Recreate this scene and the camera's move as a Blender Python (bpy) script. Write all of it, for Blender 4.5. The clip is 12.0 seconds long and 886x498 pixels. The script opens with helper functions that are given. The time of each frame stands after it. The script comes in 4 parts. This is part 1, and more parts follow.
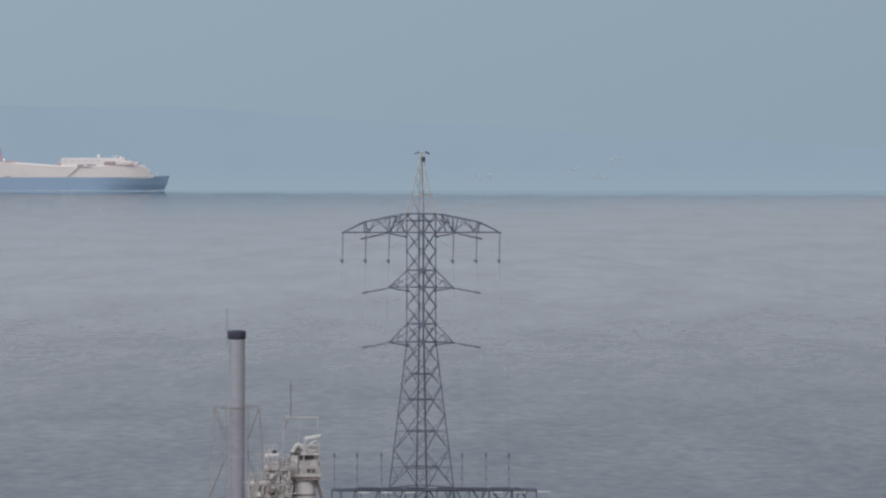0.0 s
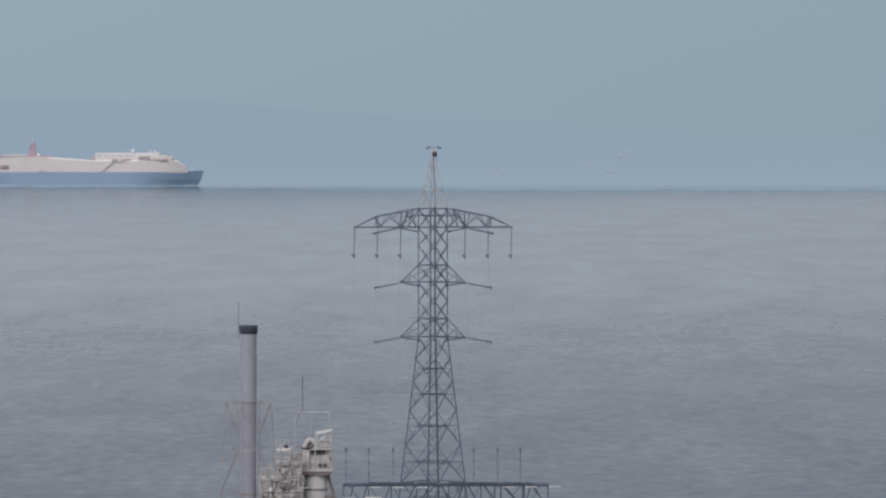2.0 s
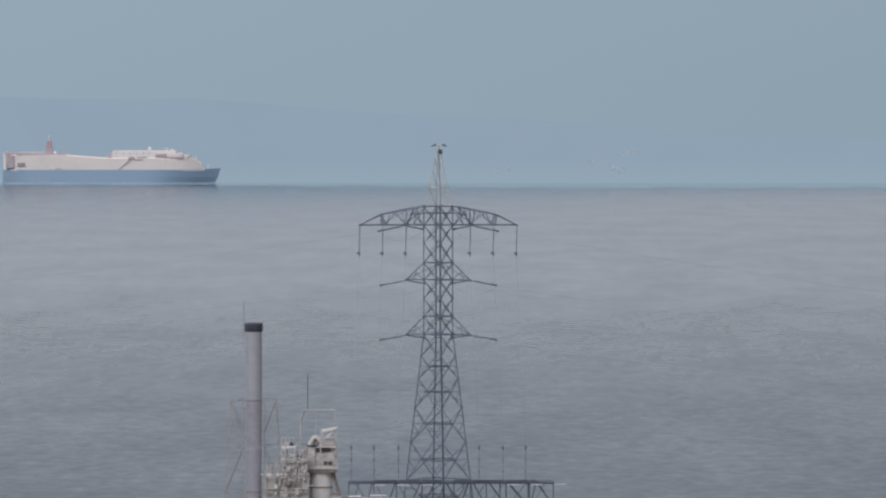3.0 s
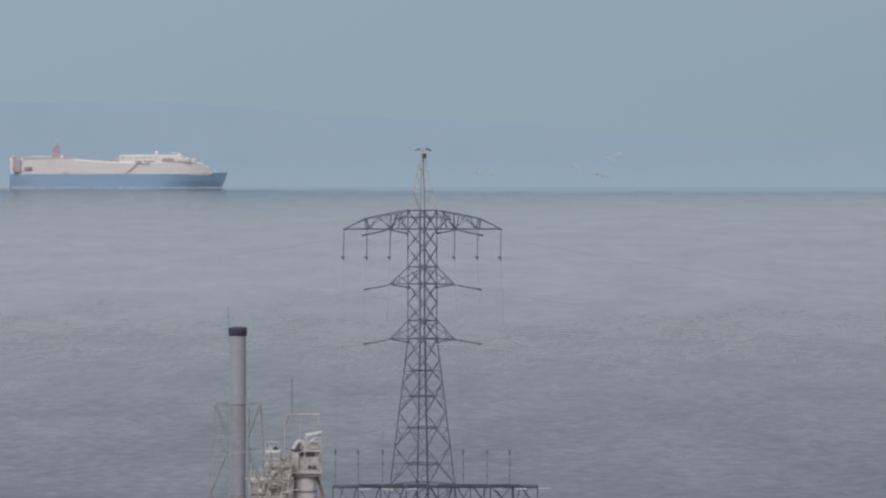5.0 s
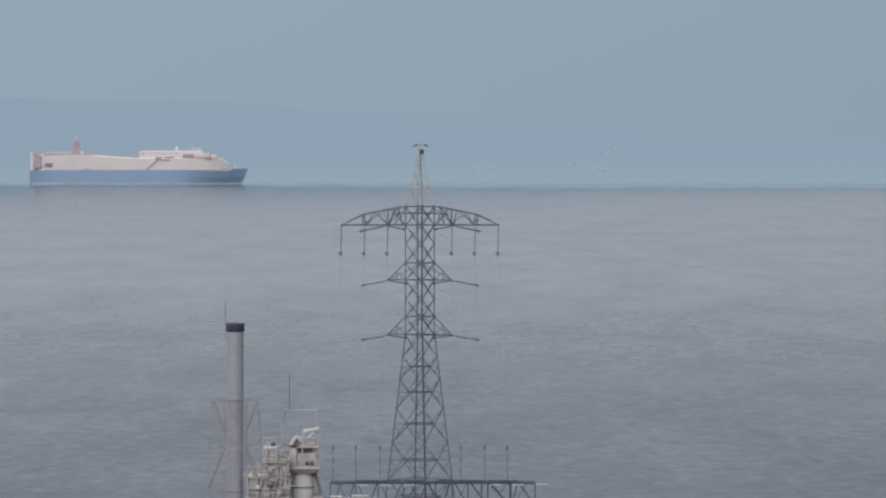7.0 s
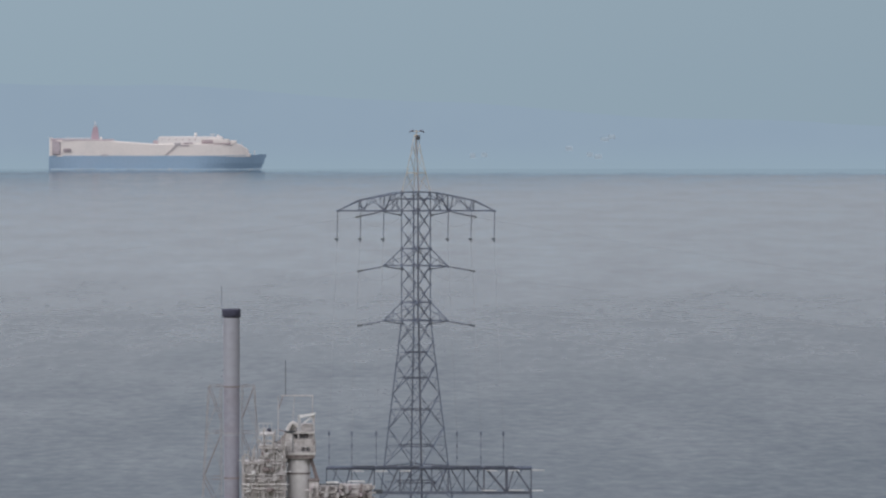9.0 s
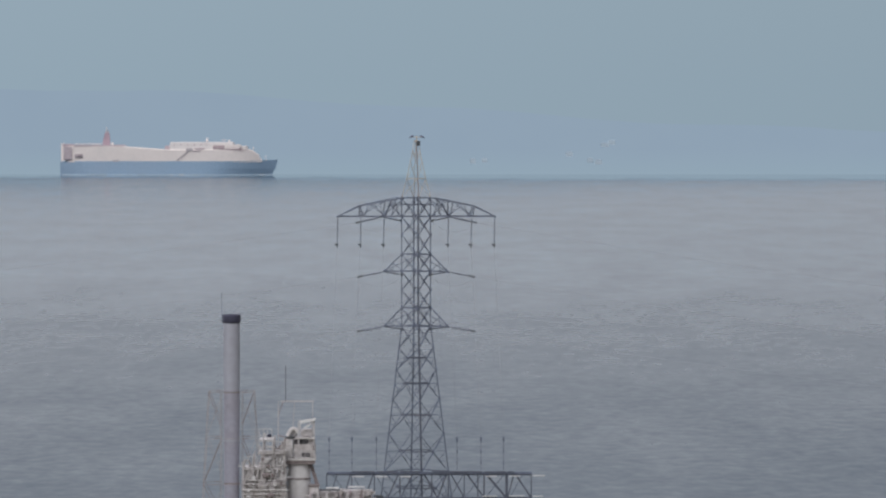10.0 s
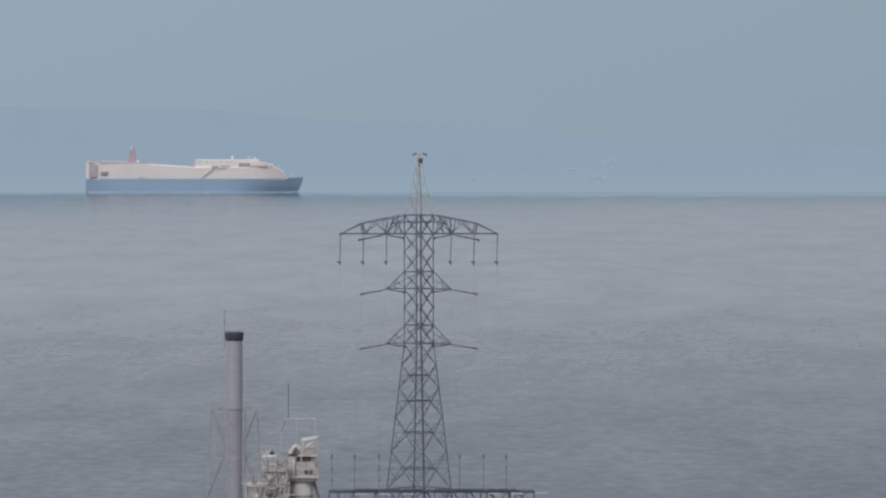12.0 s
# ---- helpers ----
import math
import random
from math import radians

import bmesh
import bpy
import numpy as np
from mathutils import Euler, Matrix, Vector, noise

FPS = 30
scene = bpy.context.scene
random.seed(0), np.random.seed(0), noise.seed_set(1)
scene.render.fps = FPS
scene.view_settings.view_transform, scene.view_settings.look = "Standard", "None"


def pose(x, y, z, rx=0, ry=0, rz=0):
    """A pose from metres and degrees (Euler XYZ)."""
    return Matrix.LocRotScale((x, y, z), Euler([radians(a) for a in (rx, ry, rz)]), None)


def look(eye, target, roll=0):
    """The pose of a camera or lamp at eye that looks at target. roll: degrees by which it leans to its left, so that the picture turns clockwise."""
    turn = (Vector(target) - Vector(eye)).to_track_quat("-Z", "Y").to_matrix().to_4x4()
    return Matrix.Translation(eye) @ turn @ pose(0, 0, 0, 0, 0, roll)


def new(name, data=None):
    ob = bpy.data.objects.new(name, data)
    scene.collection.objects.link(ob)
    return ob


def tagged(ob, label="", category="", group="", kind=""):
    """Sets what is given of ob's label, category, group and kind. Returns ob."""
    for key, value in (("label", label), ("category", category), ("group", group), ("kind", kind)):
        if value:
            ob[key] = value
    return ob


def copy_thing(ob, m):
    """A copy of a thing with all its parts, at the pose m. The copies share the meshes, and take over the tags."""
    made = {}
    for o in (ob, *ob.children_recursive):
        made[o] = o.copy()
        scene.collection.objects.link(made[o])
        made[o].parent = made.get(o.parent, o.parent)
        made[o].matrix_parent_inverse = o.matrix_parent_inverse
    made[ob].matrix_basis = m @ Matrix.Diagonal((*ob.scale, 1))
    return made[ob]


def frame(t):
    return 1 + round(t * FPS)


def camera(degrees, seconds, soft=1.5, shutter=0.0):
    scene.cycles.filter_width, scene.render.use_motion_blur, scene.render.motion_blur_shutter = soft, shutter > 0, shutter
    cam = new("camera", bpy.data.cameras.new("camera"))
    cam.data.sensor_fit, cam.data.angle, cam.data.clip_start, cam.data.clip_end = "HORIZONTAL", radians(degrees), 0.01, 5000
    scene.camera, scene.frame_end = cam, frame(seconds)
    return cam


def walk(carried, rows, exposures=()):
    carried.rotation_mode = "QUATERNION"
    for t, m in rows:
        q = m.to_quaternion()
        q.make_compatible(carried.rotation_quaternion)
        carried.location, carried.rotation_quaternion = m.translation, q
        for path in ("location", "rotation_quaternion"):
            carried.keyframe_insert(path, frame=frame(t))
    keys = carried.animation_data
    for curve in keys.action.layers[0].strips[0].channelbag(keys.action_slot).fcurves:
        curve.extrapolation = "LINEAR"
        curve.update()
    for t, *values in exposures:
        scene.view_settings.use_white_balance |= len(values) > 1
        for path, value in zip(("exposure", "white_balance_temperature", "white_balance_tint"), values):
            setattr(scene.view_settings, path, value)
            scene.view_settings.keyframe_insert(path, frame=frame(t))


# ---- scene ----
# ---- camera ----
EYE_Z = 80.0                      # lookout on a hillside above the sea
cam = camera(8.8, 12.0, soft=2.3)
# seconds, turn to the left in degrees, tilt below level in degrees
PATH = [
    (0.0, 0.0605, 1.5075), (0.1, 0.0315, 1.5003), (0.2, 0.0485, 1.5059), (0.3, 0.0485, 1.5116), (0.4, 0.0995, 1.5173),
    (0.5, 0.1194, 1.5149), (0.6, 0.0939, 1.5229), (0.7, 0.1336, 1.5343), (0.8, 0.1959, 1.5399), (0.9, 0.1506, 1.5966),
    (1.0, 0.1551, 1.6158), (1.1, 0.1902, 1.5343), (1.2, 0.2072, 1.5853), (1.3, 0.1619, 1.5853), (1.4, 0.1222, 1.5683),
    (1.5, 0.1035, 1.5629), (1.7, 0.1336, 1.5513), (2.0, 0.1760, 1.5592), (2.2, 0.1789, 1.5740), (2.5, 0.2179, 1.5505),
    (2.7, 0.2129, 1.5569), (2.8, 0.2299, 1.5456), (3.0, 0.2289, 1.5825), (3.1, 0.2186, 1.5683), (3.2, 0.2334, 1.5831),
    (4.8, 0.0872, 1.5522), (4.9, 0.0882, 1.5343), (5.0, 0.0715, 1.5407), (5.2, 0.0939, 1.5229), (5.3, 0.0825, 1.5286),
    (5.5, 0.0876, 1.5604), (5.7, 0.0655, 1.5683), (5.8, 0.0542, 1.5626), (6.0, 0.0751, 1.5678), (6.2, 0.0599, 1.5683),
    (6.3, 0.0769, 1.5513), (6.5, 0.0678, 1.5715), (6.7, 0.0590, 1.5719), (8.3, 0.0028, 1.6618), (8.4, 0.0088, 1.6476),
    (8.5, 0.0013, 1.6526), (8.7, -0.0025, 1.6987), (8.8, -0.0025, 1.7043), (8.9, -0.0025, 1.7157), (9.0, 0.0076, 1.7228),
    (9.2, -0.0082, 1.7327), (9.3, 0.0032, 1.7213), (9.5, 0.0000, 1.7265), (9.7, 0.0032, 1.7213), (9.8, 0.0032, 1.7100),
    (9.9, -0.0082, 1.6817), (10.0, 0.0088, 1.6675), (10.1, 0.0032, 1.6476), (10.2, 0.0088, 1.6193), (10.3, -0.0025, 1.6023),
    (10.4, -0.0025, 1.5796), (10.5, 0.0174, 1.5566), (10.6, 0.0032, 1.5399), (10.7, 0.0202, 1.5286), (10.8, 0.0372, 1.5116),
    (11.0, 0.0678, 1.5174), (11.2, 0.0599, 1.4776), (11.3, 0.0485, 1.4663), (11.5, 0.0432, 1.4841), (11.7, 0.0202, 1.4776),
    (11.8, 0.0315, 1.4776), (12.0, 0.0358, 1.4940),
]
walk(cam, [(t, pose(0, 0, EYE_Z, 90 - tilt, 0, turn)) for t, turn, tilt in PATH])

# ---- world and light: hazy, thinly overcast sky ----
SUN_UP, SUN_TURN = 45.0, 205.0    # degrees above level; compass turn from +y
world = bpy.data.worlds.new("sky")
scene.world = world
world.use_nodes = True
wn, wl = world.node_tree.nodes, world.node_tree.links
wn.clear()
sky = wn.new("ShaderNodeTexSky")
sky.sky_type = "NISHITA"
sky.sun_disc = False
sky.sun_elevation = radians(SUN_UP)
sky.sun_rotation = radians(SUN_TURN)
sky.air_density, sky.dust_density, sky.ozone_density = 1.0, 1.0, 1.0
veil = wn.new("ShaderNodeMix")    # thin cloud over the clear sky
veil.data_type = "RGBA"
veil.inputs["Factor"].default_value = 0.95
wc = wn.new("ShaderNodeTexCoord")
wz = wn.new("ShaderNodeSeparateXYZ")
deck = wn.new("ShaderNodeValToRGB")   # blue haze low down, brighter grey cloud overhead
deck.color_ramp.interpolation = "LINEAR"
stops = deck.color_ramp.elements
stops[0].position, stops[0].color = 0.02, (2.75, 3.68, 4.47, 1)
stops[1].position, stops[1].color = 1.0, (7.0, 6.9, 7.3, 1)
for height, tone in ((0.05, (4.55, 4.98, 5.55, 1)), (0.11, (6.15, 6.12, 6.55, 1)), (0.28, (6.95, 6.8, 7.2, 1))):
    stops.new(height).color = tone
wl.new(wc.outputs["Generated"], wz.inputs["Vector"])
wl.new(wz.outputs["Z"], deck.inputs["Fac"])
glow = wn.new("ShaderNodeMath")   # the cloud is brighter on the sun's side
glow.operation = "MULTIPLY_ADD"
glow.inputs[1].default_value, glow.inputs[2].default_value = -0.45, 1.0
lit = wn.new("ShaderNodeVectorMath")
lit.operation = "SCALE"
wl.new(wz.outputs["X"], glow.inputs[0])
wl.new(deck.outputs["Color"], lit.inputs[0])
wl.new(glow.outputs["Value"], lit.inputs["Scale"])
wl.new(lit.outputs["Vector"], veil.inputs["B"])
bg = wn.new("ShaderNodeBackground")
bg.inputs["Strength"].default_value = 0.10
wo = wn.new("ShaderNodeOutputWorld")
wl.new(sky.outputs["Color"], veil.inputs["A"])
wl.new(veil.outputs["Result"], bg.inputs["Color"])
wl.new(bg.outputs["Background"], wo.inputs["Surface"])

sun_data = bpy.data.lights.new("sun", "SUN")
sun_data.energy, sun_data.angle, sun_data.color = 1.4, radians(30), (1.0, 0.97, 0.94)
sun = new("sun", sun_data)
sa, se = radians(SUN_TURN), radians(SUN_UP)
sun_from = Vector((math.sin(sa) * math.cos(se), math.cos(sa) * math.cos(se), math.sin(se)))
sun.matrix_world = look(sun_from * 300, (0, 0, 0))
scene.view_settings.exposure = 0.0


# ---- materials ----
def material(name, colour, rough=0.6, metal=0.0, grain=4.0, vary=0.12, stain=0.5, bump=0.02, stain_colour=None, stain_amount=0.25):
    """Paint, steel, concrete: two scales of variation in colour, and a fine relief."""
    m = bpy.data.materials.new(name)
    m.use_nodes = True
    n, l = m.node_tree.nodes, m.node_tree.links
    b = n["Principled BSDF"]
    b.inputs["Roughness"].default_value, b.inputs["Metallic"].default_value = rough, metal
    tc = n.new("ShaderNodeTexCoord")
    fine = n.new("ShaderNodeTexNoise")
    fine.inputs["Scale"].default_value, fine.inputs["Detail"].default_value = grain, 5
    big = n.new("ShaderNodeTexNoise")
    big.inputs["Scale"].default_value, big.inputs["Detail"].default_value = stain, 4
    l.new(tc.outputs["Object"], fine.inputs["Vector"])
    l.new(tc.outputs["Object"], big.inputs["Vector"])
    ramp = n.new("ShaderNodeMapRange")
    ramp.inputs["From Min"].default_value, ramp.inputs["From Max"].default_value = 0.3, 0.7
    ramp.inputs["To Min"].default_value, ramp.inputs["To Max"].default_value = 1 - vary, 1 + vary
    l.new(fine.outputs["Fac"], ramp.inputs["Value"])
    info = n.new("ShaderNodeObjectInfo")
    each = n.new("ShaderNodeMapRange")
    each.inputs["To Min"].default_value, each.inputs["To Max"].default_value = 1 - vary * 0.6, 1 + vary * 0.6
    l.new(info.outputs["Random"], each.inputs["Value"])
    mul = n.new("ShaderNodeMath")
    mul.operation = "MULTIPLY"
    l.new(ramp.outputs["Result"], mul.inputs[0])
    l.new(each.outputs["Result"], mul.inputs[1])
    patch = n.new("ShaderNodeMix")
    patch.data_type = "RGBA"
    dirty = stain_colour or tuple(c * 0.6 for c in colour)
    patch.inputs["A"].default_value, patch.inputs["B"].default_value = (*colour, 1), (*dirty, 1)
    edge = n.new("ShaderNodeMapRange")
    edge.inputs["From Min"].default_value, edge.inputs["From Max"].default_value = 0.45, 0.75
    edge.inputs["To Max"].default_value = stain_amount * 2
    l.new(big.outputs["Fac"], edge.inputs["Value"])
    l.new(edge.outputs["Result"], patch.inputs["Factor"])
    tone = n.new("ShaderNodeVectorMath")
    tone.operation = "SCALE"
    l.new(patch.outputs["Result"], tone.inputs[0])
    l.new(mul.outputs["Value"], tone.inputs["Scale"])
    l.new(tone.outputs["Vector"], b.inputs["Base Color"])
    bp = n.new("ShaderNodeBump")
    bp.inputs["Strength"].default_value, bp.inputs["Distance"].default_value = 0.4, bump
    l.new(fine.outputs["Fac"], bp.inputs["Height"])
    l.new(bp.outputs["Normal"], b.inputs["Normal"])
    return m


def sea_material():
    """Water: dull blue-grey in itself, a soft mirror of the sky where its roughness is low."""
    m = bpy.data.materials.new("sea_water")
    m.use_nodes = True
    n, l = m.node_tree.nodes, m.node_tree.links
    n.clear()
    skin = n.new("ShaderNodeBsdfPrincipled")
    skin.inputs["Base Color"].default_value = (0.046, 0.081, 0.114, 1)
    skin.inputs["IOR"].default_value = 1.333
    out = n.new("ShaderNodeOutputMaterial")
    tc = n.new("ShaderNodeTexCoord")
    def noise_at(sx, sy, detail, rough=0.5):
        mp = n.new("ShaderNodeMapping")
        mp.inputs["Scale"].default_value = (sx, sy, 0.01)
        tx = n.new("ShaderNodeTexNoise")
        tx.inputs["Scale"].default_value, tx.inputs["Detail"].default_value, tx.inputs["Roughness"].default_value = 1.0, detail, rough
        l.new(tc.outputs["Object"], mp.inputs["Vector"])
        l.new(mp.outputs["Vector"], tx.inputs["Vector"])
        return tx.outputs["Fac"]

    def ranged(value, a, b, c, d):
        r = n.new("ShaderNodeMapRange")
        for key, v in (("From Min", a), ("From Max", b), ("To Min", c), ("To Max", d)):
            r.inputs[key].default_value = v
        l.new(value, r.inputs["Value"])
        return r.outputs["Result"]

    def sums(values, op="ADD"):
        total = values[0]
        for v in values[1:]:
            k = n.new("ShaderNodeMath")
            k.operation = op
            l.new(total, k.inputs[0])
            l.new(v, k.inputs[1])
            total = k.outputs["Value"]
        return total

    place = n.new("ShaderNodeSeparateXYZ")
    l.new(tc.outputs["Object"], place.inputs["Vector"])
    out_to_sea = place.outputs["Y"]
    # wave height in metres: chop, wind waves, swell
    height = sums([ranged(noise_at(0.30, 0.13, 2), 0, 1, 0, 0.16),
                   ranged(noise_at(0.11, 0.045, 3), 0, 1, 0, 0.45),
                   ranged(noise_at(0.030, 0.012, 2), 0, 1, 0, 0.5)])
    # roughness: random ruffled patches and lanes, falling with distance to fit the view's tones
    gusts = sums([ranged(noise_at(0.028, 0.006, 4), 0.3, 0.7, -0.035, 0.035),
                  ranged(noise_at(0.13, 0.040, 4, 0.6), 0.3, 0.7, -0.028, 0.028),
                  sums([ranged(noise_at(0.26, 0.11, 3, 0.65), 0.3, 0.7, -0.05, 0.05), ranged(out_to_sea, 1300, 2700, 1.0, 0.25)], "MULTIPLY")])
    chop = sums([ranged(out_to_sea, 1000, 2400, 0.40, 0.20), ranged(out_to_sea, 2400, 4480, 0.0, -0.03),
                 # fitted to the view: smoothed into the sky's tone, less below the ship
                 sums([ranged(out_to_sea, 4745, 4950, 0.0, -0.20), ranged(place.outputs["X"], -170, 30, 1.0, 0.0)], "MULTIPLY"),
                 sums([ranged(out_to_sea, 4600, 4885, 0.0, -0.20), ranged(place.outputs["X"], -170, 30, 0.0, 1.0)], "MULTIPLY")])
    l.new(sums([chop, gusts]), skin.inputs["Roughness"])
    bp = n.new("ShaderNodeBump")
    bp.inputs["Distance"].default_value = 1.0
    l.new(ranged(out_to_sea, 1000, 4200, 0.36, 0.0), bp.inputs["Strength"])
    l.new(height, bp.inputs["Height"])
    l.new(bp.outputs["Normal"], skin.inputs["Normal"])
    l.new(skin.outputs["BSDF"], out.inputs["Surface"])
    return m


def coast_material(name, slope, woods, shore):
    """Far land as a glowing backdrop: haze is put into its pale blue slopes, faint woods and paler shore."""
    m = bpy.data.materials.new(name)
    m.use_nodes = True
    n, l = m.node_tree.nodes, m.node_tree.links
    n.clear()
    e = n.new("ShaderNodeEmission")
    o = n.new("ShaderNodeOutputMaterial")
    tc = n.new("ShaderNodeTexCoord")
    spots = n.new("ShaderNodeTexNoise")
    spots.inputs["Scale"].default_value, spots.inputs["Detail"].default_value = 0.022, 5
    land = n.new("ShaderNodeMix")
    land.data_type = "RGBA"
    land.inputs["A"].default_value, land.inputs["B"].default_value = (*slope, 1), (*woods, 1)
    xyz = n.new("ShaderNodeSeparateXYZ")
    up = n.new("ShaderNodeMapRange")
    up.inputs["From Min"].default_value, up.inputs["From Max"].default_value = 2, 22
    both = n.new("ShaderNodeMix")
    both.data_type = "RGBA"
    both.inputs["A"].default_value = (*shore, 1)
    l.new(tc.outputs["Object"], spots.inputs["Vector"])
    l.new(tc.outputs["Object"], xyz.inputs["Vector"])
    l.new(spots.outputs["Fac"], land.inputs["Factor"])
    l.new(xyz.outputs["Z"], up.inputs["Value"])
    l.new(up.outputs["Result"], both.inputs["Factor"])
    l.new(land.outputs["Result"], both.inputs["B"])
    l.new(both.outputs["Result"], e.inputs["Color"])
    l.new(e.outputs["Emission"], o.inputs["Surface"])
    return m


SEA = sea_material()
GRASS = material("dry_grass", (0.10, 0.10, 0.05), 0.95, 0, 0.8, 0.3, 0.03, 0.2, (0.16, 0.13, 0.08), 0.4)
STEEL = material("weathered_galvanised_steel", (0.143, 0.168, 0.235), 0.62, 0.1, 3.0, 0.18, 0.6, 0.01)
# darker steel for the near leg, the rings and the gantry's front
STEEL_DARK = material("dull_dark_galvanised_steel", (0.105, 0.118, 0.158), 0.8, 0.0, 3.0, 0.2, 0.6, 0.01)
SPIRE_PAINT = material("faded_cream_steel_paint", (0.50, 0.47, 0.42), 0.7, 0, 3.0, 0.2, 0.9, 0.01, (0.36, 0.28, 0.22), 0.4)
RUSTY = material("rust_brown_steel_paint", (0.25, 0.215, 0.22), 0.8, 0, 3.0, 0.2, 1.2, 0.01)
DARK = material("dark_grey_metal", (0.07, 0.08, 0.095), 0.6, 0.1, 3.0, 0.2, 0.8)
GLASSY = material("grey_glazed_insulator", (0.16, 0.18, 0.24), 0.35, 0, 4.0, 0.2, 1.0)
ALU = material("aluminium_cable", (0.29, 0.30, 0.335), 0.7, 0.0, 2.0, 0.1, 0.2)
WHITE = material("white_painted_metal", (0.74, 0.74, 0.76), 0.5, 0, 2.0, 0.08, 0.8, 0.01)
STACK = material("grey_stack_paint", (0.355, 0.37, 0.435), 0.85, 0, 2.0, 0.06, 0.25, 0.01, (0.34, 0.345, 0.405), 0.35)
STACK_LOW = material("dusty_purple_grey_stack_paint", (0.32, 0.325, 0.395), 0.9, 0, 2.0, 0.08, 0.4, 0.01, (0.29, 0.275, 0.32), 0.35)
FRAME = material("dull_mauve_frame_paint", (0.37, 0.36, 0.375), 0.85, 0, 3.0, 0.2, 0.7, 0.01, (0.27, 0.24, 0.245), 0.4)
SOOT = material("sooty_black_steel", (0.046, 0.048, 0.082), 0.8, 0.0, 3.0, 0.25, 1.0)
# beige and pipe colours are lightened to stand in for haze over the works
BEIGE = material("hazed_beige_steel_paint", (0.50, 0.48, 0.49), 0.85, 0, 3.0, 0.2, 0.7, 0.01, (0.34, 0.31, 0.30), 0.4)
PIPE = material("hazed_pipe_cladding", (0.57, 0.555, 0.565), 0.8, 0.0, 3.0, 0.15, 0.6, 0.01, (0.43, 0.41, 0.40), 0.4)
VESSEL = material("light_grey_vessel_paint", (0.56, 0.555, 0.57), 0.95, 0, 2.0, 0.08, 0.4, 0.01, (0.42, 0.41, 0.43), 0.3)
# ship colours are paled and greyed: distance haze put into the base colours
HULL = material("hazed_blue_hull_paint", (0.285, 0.41, 0.555), 0.5, 0, 0.6, 0.05, 0.04, 0.01, (0.31, 0.41, 0.54), 0.3)
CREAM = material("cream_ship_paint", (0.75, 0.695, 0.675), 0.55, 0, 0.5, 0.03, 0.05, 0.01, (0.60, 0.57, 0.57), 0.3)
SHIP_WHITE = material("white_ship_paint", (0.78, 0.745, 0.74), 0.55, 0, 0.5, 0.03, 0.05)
SHIP_RED = material("hazed_red_ship_paint", (0.42, 0.32, 0.38), 0.6, 0, 0.5, 0.06, 0.1)
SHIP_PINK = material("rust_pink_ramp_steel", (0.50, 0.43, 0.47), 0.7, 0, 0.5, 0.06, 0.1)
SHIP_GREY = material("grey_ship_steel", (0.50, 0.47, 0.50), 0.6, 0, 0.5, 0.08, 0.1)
SHIP_RAMP = material("hazed_mauve_ramp_steel", (0.47, 0.43, 0.45), 0.7, 0, 0.5, 0.06, 0.1)
SHIP_GLASS = material("hazed_bridge_glass", (0.47, 0.36, 0.40), 0.25, 0, 0.5, 0.05, 0.1)
WASH = material("broken_pale_water", (0.28, 0.37, 0.45), 0.5, 0, 0.6, 0.12, 0.1, 0.3)
FOAM = material("sea_foam", (0.55, 0.57, 0.58), 0.9, 0, 0.6, 0.1, 0.1, 0.3)
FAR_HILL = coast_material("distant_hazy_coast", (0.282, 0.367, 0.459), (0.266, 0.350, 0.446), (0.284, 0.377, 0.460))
# haze put into both house colours; roof darkened to cancel its brighter lit top
FAR_ROOF = material("hazed_darkened_roof", (0.29, 0.38, 0.46), 0.8, 0, 0.2, 0.05, 0.05)
FAR_HOUSE = material("hazed_whitewash", (0.445, 0.545, 0.625), 0.8, 0, 0.2, 0.05, 0.05)


# ---- building helpers ----
def part(name, bm, mat, parent=None, label=""):
    me = bpy.data.meshes.new(name)
    bm.to_mesh(me)
    bm.free()
    me.materials.append(mat)
    ob = new(name, me)
    ob.parent = parent
    return tagged(ob, label)


def thing(name, m, label, category, group="", kind=""):
    ob = new(name)
    ob.matrix_basis = m
    return tagged(ob, label, category, group, kind)


def smooth(ob):
    for p in ob.data.polygons:
        p.use_smooth = len(p.vertices) == 4
    return ob


def along(a, b):
    """The pose at a whose z axis points to b, and the length."""
    a, b = Vector(a), Vector(b)
    d = b - a
    return Matrix.Translation(a) @ d.to_track_quat("Z", "X").to_matrix().to_4x4(), d.length


def prism(bm, outline, m, h):
    low = [bm.verts.new(m @ Vector((x, y, 0))) for x, y in outline]
    top = [bm.verts.new(m @ Vector((x, y, h))) for x, y in outline]
    bm.faces.new(low[::-1])
    bm.faces.new(top)
    k = len(outline)
    for i in range(k):
        bm.faces.new((low[i], low[(i + 1) % k], top[(i + 1) % k], top[i]))


def angle_bar(bm, a, b, w):
    """A rolled steel angle from a to b with legs w wide."""
    m, h = along(a, b)
    t = w * 0.28
    c = w * 0.35
    prism(bm, [(x - c, y - c) for x, y in ((0, 0), (w, 0), (w, t), (t, t), (t, w), (0, w))], m, h)


def box(bm, lo, hi, m=None):
    m = m or Matrix()
    prism(bm, ((lo[0], lo[1]), (hi[0], lo[1]), (hi[0], hi[1]), (lo[0], hi[1])), m @ Matrix.Translation((0, 0, lo[2])), hi[2] - lo[2])


